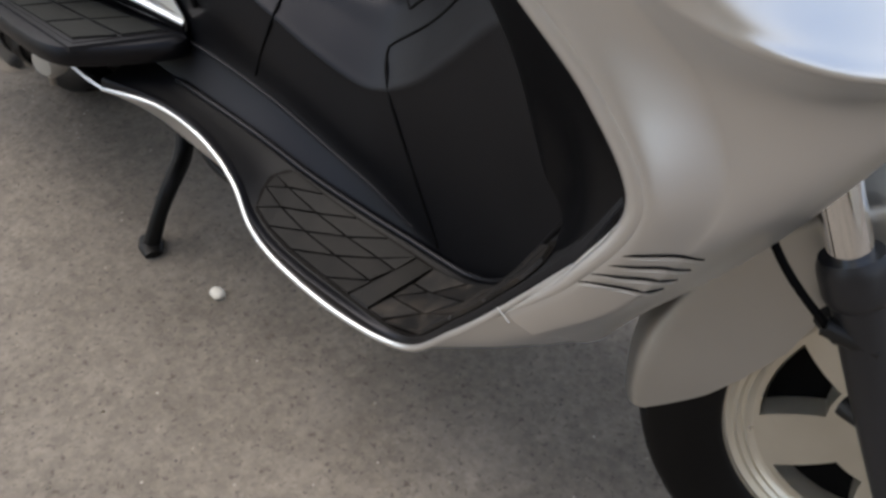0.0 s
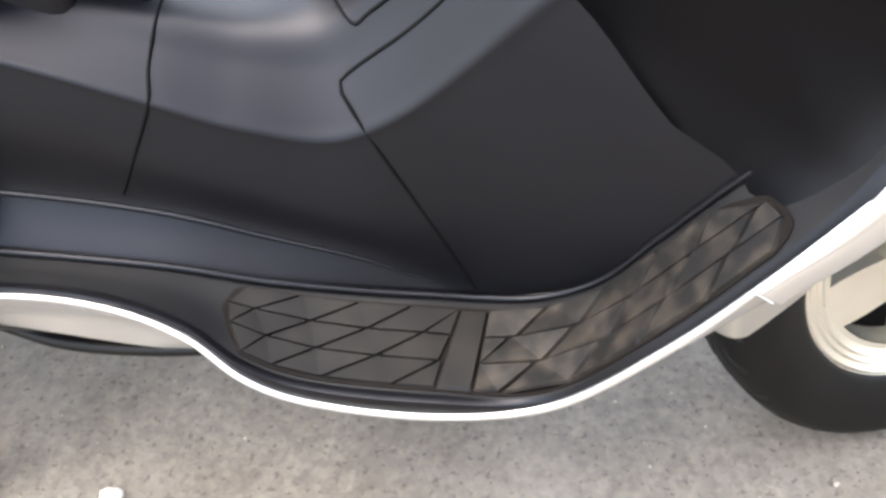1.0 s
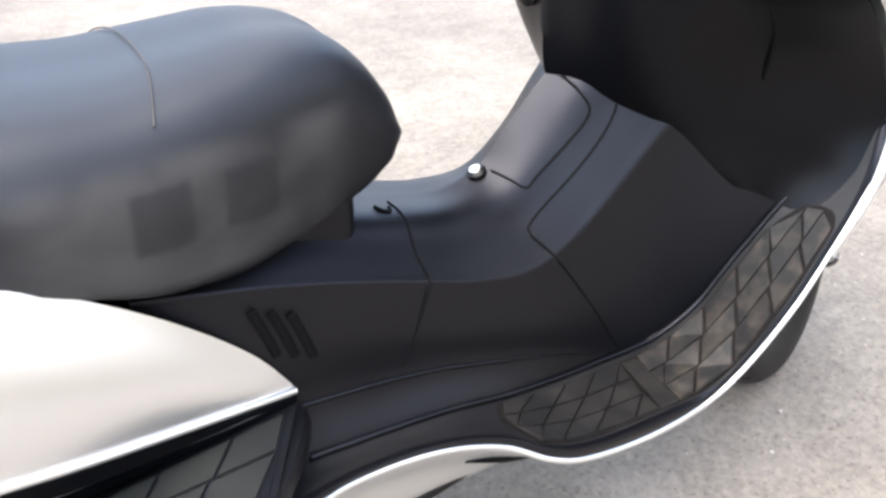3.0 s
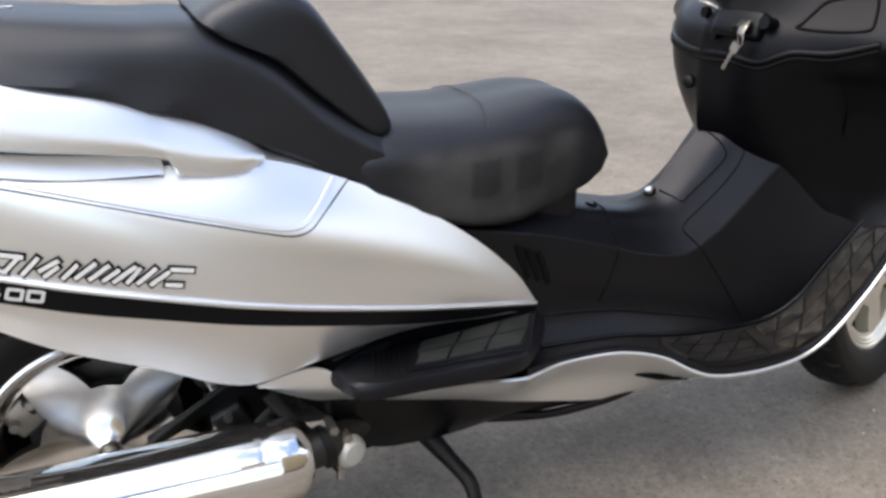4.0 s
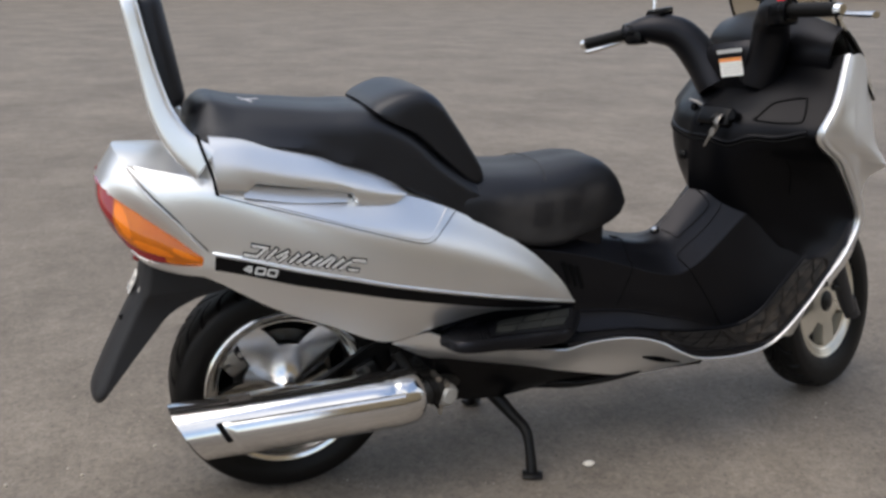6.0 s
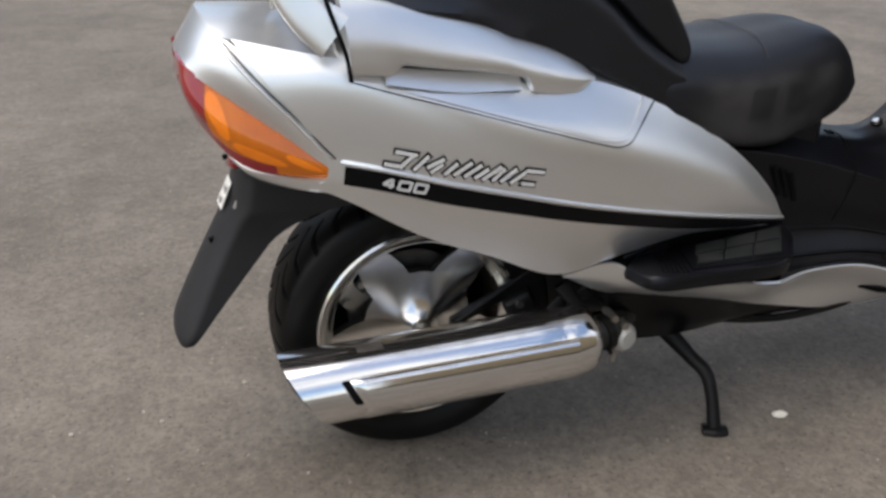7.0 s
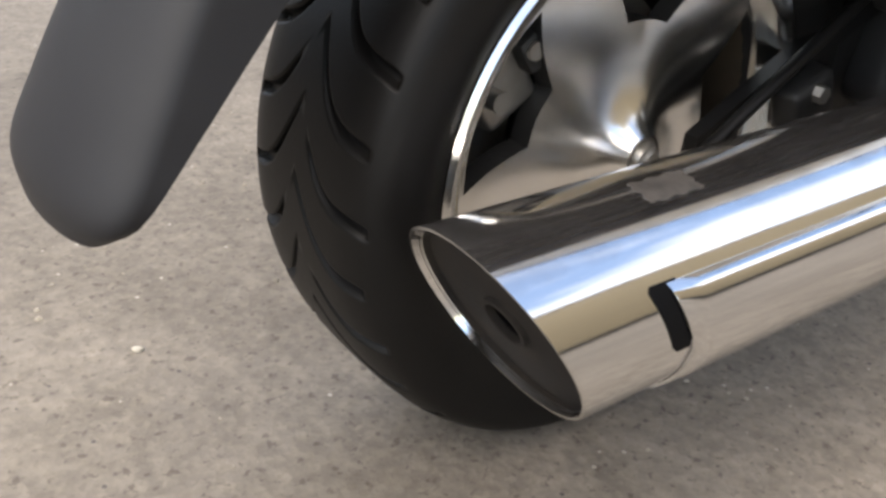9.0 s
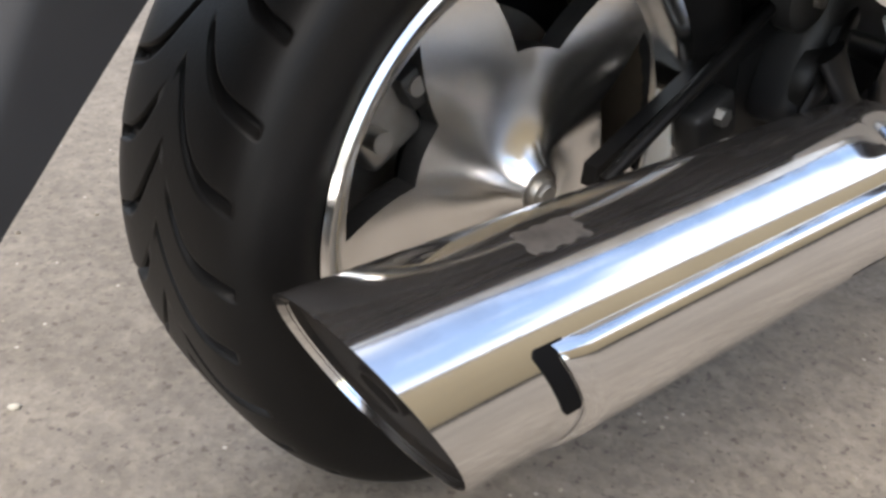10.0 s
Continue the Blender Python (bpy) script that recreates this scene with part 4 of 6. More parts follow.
def build_fairing(side):
    edge = [(1.354, -.262, .464), (1.408, -.256, .541), (1.440, -.242, .618), (1.402, -.246, .688), (1.335, -.266, .765), (1.228, -.297, .843), (1.268, -.288, .915), (1.325, -.246, 1.03)]
    lip = [(1.363, -.263, .457), (1.423, -.260, .535), (1.458, -.251, .618), (1.420, -.259, .695), (1.355, -.282, .775), (1.258, -.309, .850), (1.290, -.297, .915), (1.342, -.254, 1.03)]
    band = [(1.380, -.252, .440), (1.452, -.238, .520), (1.486, -.202, .610), (1.463, -.212, .69), (1.415, -.256, .768), (1.340, -.300, .835), (1.350, -.275, .92), (1.385, -.232, 1.03)]
    side_c = [(1.388, -.218, .415), (1.474, -.178, .520), (1.525, -.158, .620), (1.525, -.172, .69), (1.505, -.246, .752), (1.445, -.255, .810), (1.435, -.230, .905), (1.445, -.190, 1.01)]
    front = [(1.390, -.195, .392), (1.495, -.135, .522), (1.555, -.118, .642), (1.565, -.125, .69), (1.565, -.195, .738), (1.520, -.190, .80), (1.510, -.160, .90), (1.500, -.130, .99)]
    nose = [(1.40, -.17, .385), (1.50, -.10, .54), (1.575, -.06, .665), (1.60, -.06, .70), (1.61, -.09, .738), (1.58, -.09, .80), (1.56, -.07, .90), (1.54, -.06, .97)]
    tip = [(1.40, -.15, .39), (1.50, -.03, .56), (1.585, 0, .68), (1.61, 0, .71), (1.63, 0, .74), (1.60, 0, .80), (1.58, 0, .90), (1.55, 0, .97)]
    def tight(c):
        """Two more points close about the shoulder make it a firm edge."""
        p = np.array(c)
        return [*c[:4], tuple(p[4] + (p[3] - p[4]) * .2), c[4], tuple(p[4] + (p[5] - p[4]) * .2), *c[5:]]
    edge, lip, band, side_c, front, nose, tip = [tight(c) for c in (edge, lip, band, side_c, front, nose, tip)]
    step = [tuple(np.array(p) + (np.array(q) - np.array(p)) * .10) for p, q in zip(band, side_c)]
    g = loft([edge, lip, band, step, side_c, front, nose, tip], 110, 70)
    if side > 0:
        g = g * np.array((1, .95, 1))
    fairing = sheet("front_fairing", flip(g, side), SILVER, scooter, "silver painted front fairing", .004, away=(0, 0, .7))
    rolled = (np.array(edge) + np.array(lip)) / 2
    tube("rolled_edge", flip(rolled, side) if side < 0 else flip(rolled, side) * np.array((1, .95, 1)), [.0015, .006, .0095, .010, .008, .006, .005, .005], SILVER, fairing, "bright rolled edge", n=70, sides=14, up=(0, 1, 0))
    # air slots above the wheel
    gn = outward(g, (0, 0, .7))
    for k in range(4):
        w = np.array((-.0073, -.0013, -.0120)) * k
        line = spline([np.array((1.439, -.256, .570)) + w, np.array((1.453, -.251, .577)) + w * (1.28, 2.3, 1.06), np.array((1.472, -.222, .571)) + w * (1.5, 3.6, .8), np.array((1.481, -.196, .556)) + w * (1.4, 2.0, .8)], 11)
        pts = []
        for p in line:
            near = ((g - p) ** 2).sum(2)
            q = [np.unravel_index(h, near.shape) for h in np.argsort(near, axis=None)[:24]]
            base, nn = np.mean([g[h] for h in q], axis=0), np.mean([gn[h] for h in q], axis=0)
            nn /= np.linalg.norm(nn)
            pts.append(p - nn * np.dot(p - base, nn) + nn * .0003)
        tube("air_slot", flip(np.array(pts), side), [.0008, .0014, .0015, .0014, .0008], NEAR_BLACK, fairing, "dark air slot", n=24, sides=8, squash=.7)
        ridge = np.array(pts)[1:] + np.array((-.0026, -.0002, -.0048))
        tube("slot_ridge", flip(ridge, side), [.0008, .0016, .0018, .0016, .0010], SILVER, fairing, "", n=24, sides=8)
    if side < 0:
        tube("trim_clip", [(1.352, -.2680, .466), (1.366, -.2690, .458)], .0006, DIGIT_GREY, fairing, "pale clip on the edge", sides=8)


def build_board(side):
    g = loft([BOARD_IN[:], [tuple(.5 * (np.array(spline(BOARD_IN, 13)[k]) + np.array(spline(BOARD_OUT, 13)[k])) + np.array((0, 0, -.003))) for k in range(13)], BOARD_OUT], 110, 20)
    board = sheet("foot_board", flip(g, side), BOARD_PLASTIC, scooter, "black plastic rider foot board", .006, n=up_normals(g, side))
    # lip along the inner edge and dark edge band down to the trim
    tube("board_lip", flip(np.array([p for p in BOARD_IN[1:]]) + (0, -.004, .003), side), [.0036] * 8 + [.003, .001], PLASTIC, board, "", n=90, sides=10)
    band = loft([BOARD_OUT, [(a[0] + .002, a[1] - .010, a[2] + .001) if a[0] < 1.2 else (a[0] + .003, a[1] - .003, a[2] - .003) for a in BOARD_OUT], TRIM], 90, 8)
    sheet("board_edge", flip(band, side), PLASTIC, board, "", .003)
    tube("edge_trim", flip(np.array(TRIM[:11]), side), [.0037] * 10 + [.0030, .0010], SILVER, scooter, "bright silver trim along the foot board", n=120, sides=12)
    # rubber mat with raised blocks
    nn = up_normals(g, -1)
    us = np.linspace(0, 1, g.shape[1])

    def at(x_or_u, v, lift):
        i = x_or_u * (g.shape[1] - 1)
        j = v * (g.shape[0] - 1)
        a, b = int(min(max(j, 0), g.shape[0] - 2)), int(min(max(i, 0), g.shape[1] - 2))
        fj, fi = j - a, i - b
        mixed = lambda q: (q[a, b] * (1 - fj) + q[a + 1, b] * fj) * (1 - fi) + (q[a, b + 1] * (1 - fj) + q[a + 1, b + 1] * fj) * fi
        return mixed(g) + mixed(nn) * lift
    mid = g[g.shape[0] // 2]
    u_of = lambda x: float(np.interp(x, mid[:, 0], us))
    ua, ub, uc = u_of(.925), u_of(1.132), u_of(1.162)
    tail = lambda v: ua + float(np.interp(v, [.13, .20, .5, .8, .975], [.010, .002, 0, .014, .034]))
    head = lambda v: float(np.interp(v, [.10, .13, .22, .35, .6, .8, .9, .975], [.800, .815, .846, .868, .874, .870, .862, .846]))
    # mat base, rounded at both ends
    nu, nv = 60, 14
    gg = np.array([[at(tail(v) + (head(v) - tail(v)) * i / (nu - 1), v, .0015) for i in range(nu)] for v in np.linspace(.13, .975, nv)])
    base = sheet("rubber_mat", flip(gg, side), MAT_GROOVE, scooter, "dark grooved rubber foot mat", .004, n=np.array([[(0, 0, 1)]]) * np.ones(gg.shape))

    def tile(quad, mat, h=.0045):
        """A raised block with chamfered rim between four mat coordinates."""
        q = np.array(quad, float)
        c = q.mean(0)
        low = [at(*k, .001) for k in q]
        top = [at(*(c + (k - c) * .955), h) for k in q]
        v = flip(np.array(low + top), side)
        attach("tread_block", mesh_of("tread_block", v, [[0, 1, 2, 3], [4, 5, 6, 7], [0, 1, 5, 4], [1, 2, 6, 5], [2, 3, 7, 6], [3, 0, 4, 7]], mat, False), base)
    gu = .0026
    rows = [(.16, .415), (.425, .685), (.695, .955)]
    du = (ub - ua)
    for r, (v0, v1) in enumerate(rows):
        for k in range(-1, 5):
            e0 = ua + .006 + du * (.245 * k + .11 * r)
            e1 = e0 + du * .245 - gu
            sl = -du * .13
            quad = [[e0 + sl * 0, v0], [e1, v0], [e1 + sl, v1], [e0 + sl, v1]]
            quad = [[min(max(a, tail(b) + .004), ub - gu), b] for a, b in quad]
            if max(q[0] for q in quad) - min(q[0] for q in quad) > .02 and abs(quad[1][0] - quad[0][0]) + abs(quad[2][0] - quad[3][0]) > .02:
                tile(quad, MAT_RUBBER)
    tile([[ub, .16], [uc - gu, .16], [uc - gu, .96], [ub, .96]], MAT_RUBBER)
    du = .874 - uc
    for r, (v0, v1) in enumerate(rows):
        for k in range(-1, 6):
            e0 = uc + du * (.215 * k + .09 * r)
            e1 = e0 + du * .215 - gu * 1.6
            sl = -du * .10
            quad = [[e0, v0], [e1, v0], [e1 + sl, v1], [e0 + sl, v1]]
            quad = [[min(max(a, uc), head(b) - .004), b] for a, b in quad]
            if abs(quad[1][0] - quad[0][0]) + abs(quad[2][0] - quad[3][0]) > .02:
                tile(quad, SCUFFED)


def up_normals(g, side):
    n = normals(g)
    n = n if n[..., 2].mean() > 0 else -n
    return flip(n, side)


def build_lower_cover(side):
    top = [(.215, -.203, .408), (.30, -.213, .424), (.345, -.232, .398), (.45, -.246, .378), (.56, -.246, .362), (.635, -.240, .350), (.72, -.210, .344), (.83, -.213, .343), (.905, -.228, .326), (.955, -.247, .300), (1.00, -.253, .284), (1.12, -.257, .279), (1.22, -.255, .300), (1.30, -.263, .388), (1.36, -.261, .461)]
    belly = [(.215, -.200, .402), (.30, -.205, .385), (.345, -.212, .370), (.45, -.220, .350), (.56, -.216, .325), (.635, -.198, .305), (.72, -.172, .290), (.83, -.170, .280), (.905, -.178, .270), (.955, -.192, .262), (1.00, -.205, .258), (1.12, -.215, .262), (1.22, -.222, .285), (1.31, -.237, .358), (1.375, -.238, .428)]
    hem = [(.215, -.190, .400), (.30, -.180, .352), (.345, -.176, .340), (.45, -.174, .315), (.56, -.172, .290), (.635, -.168, .268), (.72, -.160, .245), (.83, -.150, .218), (.905, -.145, .210), (.955, -.142, .209), (1.00, -.140, .212), (1.12, -.150, .230), (1.22, -.170, .268), (1.32, -.190, .330), (1.39, -.197, .395)]
    g = loft([top, belly, hem], 100, 18)
    cover = sheet("lower_cover", flip(g, side), SILVER, scooter, "silver lower side cover", .004, away=(0, 0, .45))
    d = ((g - np.array((.938, -.184, .262))) ** 2).sum(2)
    j, i = np.unravel_index(np.argmin(d), d.shape)
    o = outward(g, (0, 0, .45))
    line = [g[j, i - 5] + o[j, i - 5] * .0005, g[j, i] + o[j, i] * .0005, g[j, i + 6] + o[j, i + 6] * .0005]
    tube("drain_slot", flip(np.array(line), side), [.003, .013, .004], NEAR_BLACK, cover, "dark oval slot", n=16, sides=12, squash=.45, up=o[j, i] * np.array((1, -side, 1)))


def build_pillion_board(side):
    out = [(.318, .222), (.345, .276), (.45, .284), (.60, .278), (.640, .250), (.705, .160), (.705, .135), (.60, .128), (.46, .126), (.40, .150)]
    v, f = [], []
    k = len(out)
    loop = spline([(a, b, 0) for a, b in out + out[:1]], 60)[:-1]
    c = loop.mean(0)
    rings = [(.90, .388), (.985, .392), (1.0, .402), (.99, .413), (.955, .418)]
    for s, z in rings:
        for p in loop:
            q = c + (p - c) * s
            v.append((q[0], side * q[1], z + (q[0] - .5) * -.02))
    n = len(loop)
    for j in range(len(rings) - 1):
        for i in range(n):
            f.append([j * n + i, j * n + (i + 1) % n, (j + 1) * n + (i + 1) % n, (j + 1) * n + i])
    f += [list(range(n))[::-1], [(len(rings) - 1) * n + i for i in range(n)]]
    board = attach("pillion_foot_board", mesh_of("pillion_foot_board", v, f, PLASTIC), scooter, "folding black pillion foot board")
    # rubber pad with blocks
    corners = np.array([(.432, .262), (.452, .190), (.688, .148), (.625, .255)])
    def at(u, w, z):
        p = (corners[0] * (1 - u) + corners[3] * u) * (1 - w) + (corners[1] * (1 - u) + corners[2] * u) * w
        return (p[0], side * p[1], z + (p[0] - .5) * -.02)
    def slab(name, quad, z0, z1, mat, parent, shrink=.94, label=""):
        q = np.array(quad, float)
        m = q.mean(0)
        vv = [at(*k, z0) for k in q] + [at(*(m + (k - m) * shrink), z1) for k in q]
        return attach(name, mesh_of(name, vv, [[0, 1, 2, 3], [4, 5, 6, 7], [0, 1, 5, 4], [1, 2, 6, 5], [2, 3, 7, 6], [3, 0, 4, 7]], mat, False), parent, label)
    slab("pad_rim", [(-.05, -.08), (1.05, -.08), (1.05, 1.08), (-.05, 1.08)], .415, .4215, PLASTIC, board, .97)
    slab("pad_base", [(0, 0), (1, 0), (1, 1), (0, 1)], .418, .4225, PLASTIC, board, .98, "dark rubber pad")
    for r in range(2):
        for q in range(3):
            sh = .07 * r
            a, b = max(.02, .01 + .32 * q + sh - .03), min(.98, .32 * (q + 1) + sh - .03)
            w0, w1 = .06 + .46 * r, .06 + .46 * r + .43
            slab("pad_block", [(a, w0), (b, w0), (min(.98, b + .05), w1), (min(.95, a + .05), w1)], .420, .4250, PAD_RUBBER, board, .95, "dusty grey rubber block")
    # ribbed heel guard at its rear
    for r in range(6):
        x = .372 + .008 * r
        tube("heel_rib", [(x, side * (.262 + .002 * r), .420), (x + .012, side * .225, .424), (x + .022, side * .19, .420)], .0022, PLASTIC, board, "", n=8, sides=6)
    plate("hinge_bracket", [(.34, .395), (.41, .395), (.43, .455), (.395, .470), (.355, .44)], side * .188, side * .165, PLASTIC, board, "black hinge bracket")
    # dark recess behind the board
    rec = loft([[(.33, -.196, .420), (.42, -.200, .452), (.55, -.180, .452), (.70, -.138, .425)], [(.36, -.165, .40), (.45, -.160, .40), (.56, -.150, .40), (.70, -.135, .405)]], 24, 6)
    sheet("board_recess", flip(rec, side), PLASTIC, scooter, "black recess above the pillion board", .004)


build_tunnel()
build_leg_shield()
build_key()
for side in (-1, 1):
    build_fairing(side)
    build_board(side)
    build_lower_cover(side)
    build_pillion_board(side)

# ---- wheels ----


def tyre(parent, centre, outer, bead, half, m=None, treaded=True, groups=16):
    """A tyre whose grooves are cut into its skin; about the y axis, then set by m."""
    prof = [(bead - .004, -half * .72), (bead, -half * .80), (bead + (outer - bead) * .35, -half * .99), (bead + (outer - bead) * .62, -half * 1.0), (bead + (outer - bead) * .83, -half * .925), (bead + (outer - bead) * .950, -half * .69), (outer, 0)]
    prof = prof + [(r, -y) for r, y in prof[-2::-1]]
    p = spline([(r, y, 0) for r, y in prof], 97)[:, :2]
    segs = 1100
    a = np.linspace(0, 2 * math.pi, segs, endpoint=False)
    r = np.repeat(p[:, 0][None], segs, 0)
    y = np.repeat(p[:, 1][None], segs, 0)
    s = y / half
    # the mesh is sheared so that its rows run along the grooves
    lean = (.88 * (np.abs(s) - .1) + .16 * np.sin(np.abs(s) * 4.5)) * 2 * math.pi / groups
    aa = a[:, None] + lean
    if treaded:
        ang = aa * groups / (2 * math.pi)
        depth = np.zeros_like(r)
        for mir in (-1, 1):
            sm = s * mir
            for off, lo, hi, slope, w in ((0.0, .02, .84, .88, .052), (.50, .20, .90, .88, .052)):
                curve = ang + (0.5 if mir > 0 else 0) + off - slope * (sm - .1) - .16 * np.sin(sm * 4.5)
                d = np.abs(((curve + .5) % 1) - .5)
                cut = (r > outer - (outer - bead) * .58) * np.clip((w - d) / (w * .5), 0, 1) * np.clip((sm - lo) / .03, 0, 1) * np.clip((hi - sm) / .03, 0, 1)
                depth = np.maximum(depth, cut)
        r = r - depth * .0090
    v = np.stack([r * np.cos(aa), y, r * np.sin(aa)], axis=2).reshape(-1, 3)
    k = p.shape[0]
    f = [[s * k + j, s * k + j + 1, (s + 1) % segs * k + j + 1, (s + 1) % segs * k + j] for s in range(segs) for j in range(k - 1)]
    if m is None:
        m = Matrix.Translation(centre)
    me = bpy.data.meshes.new("tyre")
    me.from_pydata([tuple(m @ Vector(q)) for q in v], [], f)
    me.materials.append(RUBBER)
    me.shade_smooth()
    return attach("tyre", me, parent, "black treaded tyre, slightly dusty")


def wheel_face(name, r0, r1, r2, r3, y_of, first, half_in, half_out, mat, parent, m, label, thick=.010, holes=5, wall_mat=None):
    """A dished wheel disc with openings between broad spokes."""
    step = 2 * math.pi / holes
    radii = np.concatenate([np.linspace(r0, r1, 10), np.linspace(r1, r2, 12)[1:], np.linspace(r2, r3, 4)[1:]])
    nh, ns = 8, 22
    per = nh + ns
    verts, top = [], []
    for r in radii:
        side = half_in + (half_out - half_in) * min(1, max(0, (r - r1) / (r2 - r1)))
        for h in range(holes):
            c = first + h * step
            angles = [c - side + 2 * side * k / nh for k in range(nh)] + [c + side + (step - 2 * side) * k / ns for k in range(ns)]
            for a in angles:
                verts.append((r * math.cos(a), y_of(r, a), r * math.sin(a)))
    n = per * holes
    for j in range(len(radii) - 1):
        opened = r1 - 1e-6 <= radii[j] and radii[j + 1] <= r2 + 1e-6
        for i in range(n):
            if opened and i % per < nh:
                continue
            top.append((j * n + i, j * n + (i + 1) % n, (j + 1) * n + (i + 1) % n, (j + 1) * n + i))
    o = len(verts)
    verts += [(x, y + thick, z) for x, y, z in verts]
    used = {}
    for q in top:
        for k in range(4):
            e = (q[k], q[(k + 1) % 4])
            used[tuple(sorted(e))] = used.get(tuple(sorted(e)), 0) + 1
    verts = [m @ Vector(v) for v in verts]
    walls = [(a, b, o + b, o + a) for (a, b), k in used.items() if k == 1]
    disc = attach(name, mesh_of(name, verts, list(top), mat), parent, label)
    k = sorted({i for q in walls for i in q})
    order = {i: n for n, i in enumerate(k)}
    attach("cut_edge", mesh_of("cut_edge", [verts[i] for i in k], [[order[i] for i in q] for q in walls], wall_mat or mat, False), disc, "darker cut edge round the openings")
    return disc


def build_rear_wheel():
    wheel = new("rear_wheel")
    wheel.parent = scooter
    wheel["label"] = "rear wheel with polished star-shaped cover"
    m = Matrix.Translation((0, 0, .264))
    tyre(wheel, (0, 0, .264), .264, .187, .083, m @ Matrix.Translation((0, .005, 0)), True, 16)
    turned("rim", [(.164, -.050), (.168, -.054), (.174, -.062), (.180, -.068), (.188, -.070), (.192, -.067), (.186, -.050), (.174, -.040), (.164, -.050)], RIM_METAL, wheel, "polished rim edge", 96, m)
    turned("rim_barrel", [(.170, -.042), (.172, -.030), (.168, 0), (.172, .030), (.182, .046), (.189, .056), (.187, .060), (.160, .050), (.155, 0), (.160, -.040), (.170, -.042)], BARREL, wheel, "dull bronze-grey rim barrel", 96, m)
    # added disc: its near-black stands for the shade seen through the openings
    turned("shade_disc", [(.03, .026), (.158, .026), (.158, .034), (.03, .034), (.03, .026)], NEAR_BLACK, wheel, "near-black disc added for the shade behind the openings", 64, m)
    def dish(r, a):
        """The cover swells to the hub and its spokes roll back towards the openings."""
        off = abs(((a - radians(86)) / radians(36) + 1) % 2 - 1)
        roll = max(0.0, 1 - off) ** 2 * min(1, max(0, (r - .07) / .06))
        return -.044 - .028 * math.exp(-max(0, r - .018) / .022) - .006 * max(0, (r - .08) / .09) + .004 * roll
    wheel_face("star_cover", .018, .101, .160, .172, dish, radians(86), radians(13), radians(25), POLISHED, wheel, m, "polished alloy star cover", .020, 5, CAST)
    turned("axle_nut", [(0, -.081), (.007, -.081), (.009, -.079), (.012, -.078), (.014, -.074), (.014, -.071), (.020, -.070), (.022, -.066), (.022, -.045), (0, -.045)], STEEL, wheel, "steel axle nut", 6 * 4, m)
    turned("wheel_hub", [(.06, -.04), (.06, .06), (.04, .06), (.04, -.04), (.06, -.04)], DARK_METAL, wheel, "dark hub", 40, m)
    # disc and caliper behind the openings
    turned("brake_disc", [(.07, .012), (.118, .012), (.118, .017), (.07, .017), (.07, .012)], STEEL, wheel, "steel brake disc", 64, m)
    cal = new("brake_caliper")
    cal.parent = scooter
    cal["label"] = "small steel brake caliper behind the rim"
    block("caliper_body", (.052, .045, .060), pose(-.118, -.008, .325, 0, -35, 0), STEEL, cal, "", .008, 3)
    block("caliper_bridge", (.030, .030, .030), pose(-.098, -.028, .352, 0, -35, 0), CAST, cal, "", .006, 2)
    tube("caliper_bolt", [(-.130, -.045, .318), (-.130, -.020, .318)], .008, STEEL, cal, "", sides=12)
    tube("caliper_bolt", [(-.104, -.045, .352), (-.104, -.020, .352)], .007, STEEL, cal, "", sides=12)
    tube("brake_hose", [(-.10, -.02, .365), (-.07, -.01, .395), (0, .01, .41), (.10, .02, .40)], .005, NEAR_BLACK, cal, "black brake hose", sides=8)


build_rear_wheel()

# ---- exhaust ----


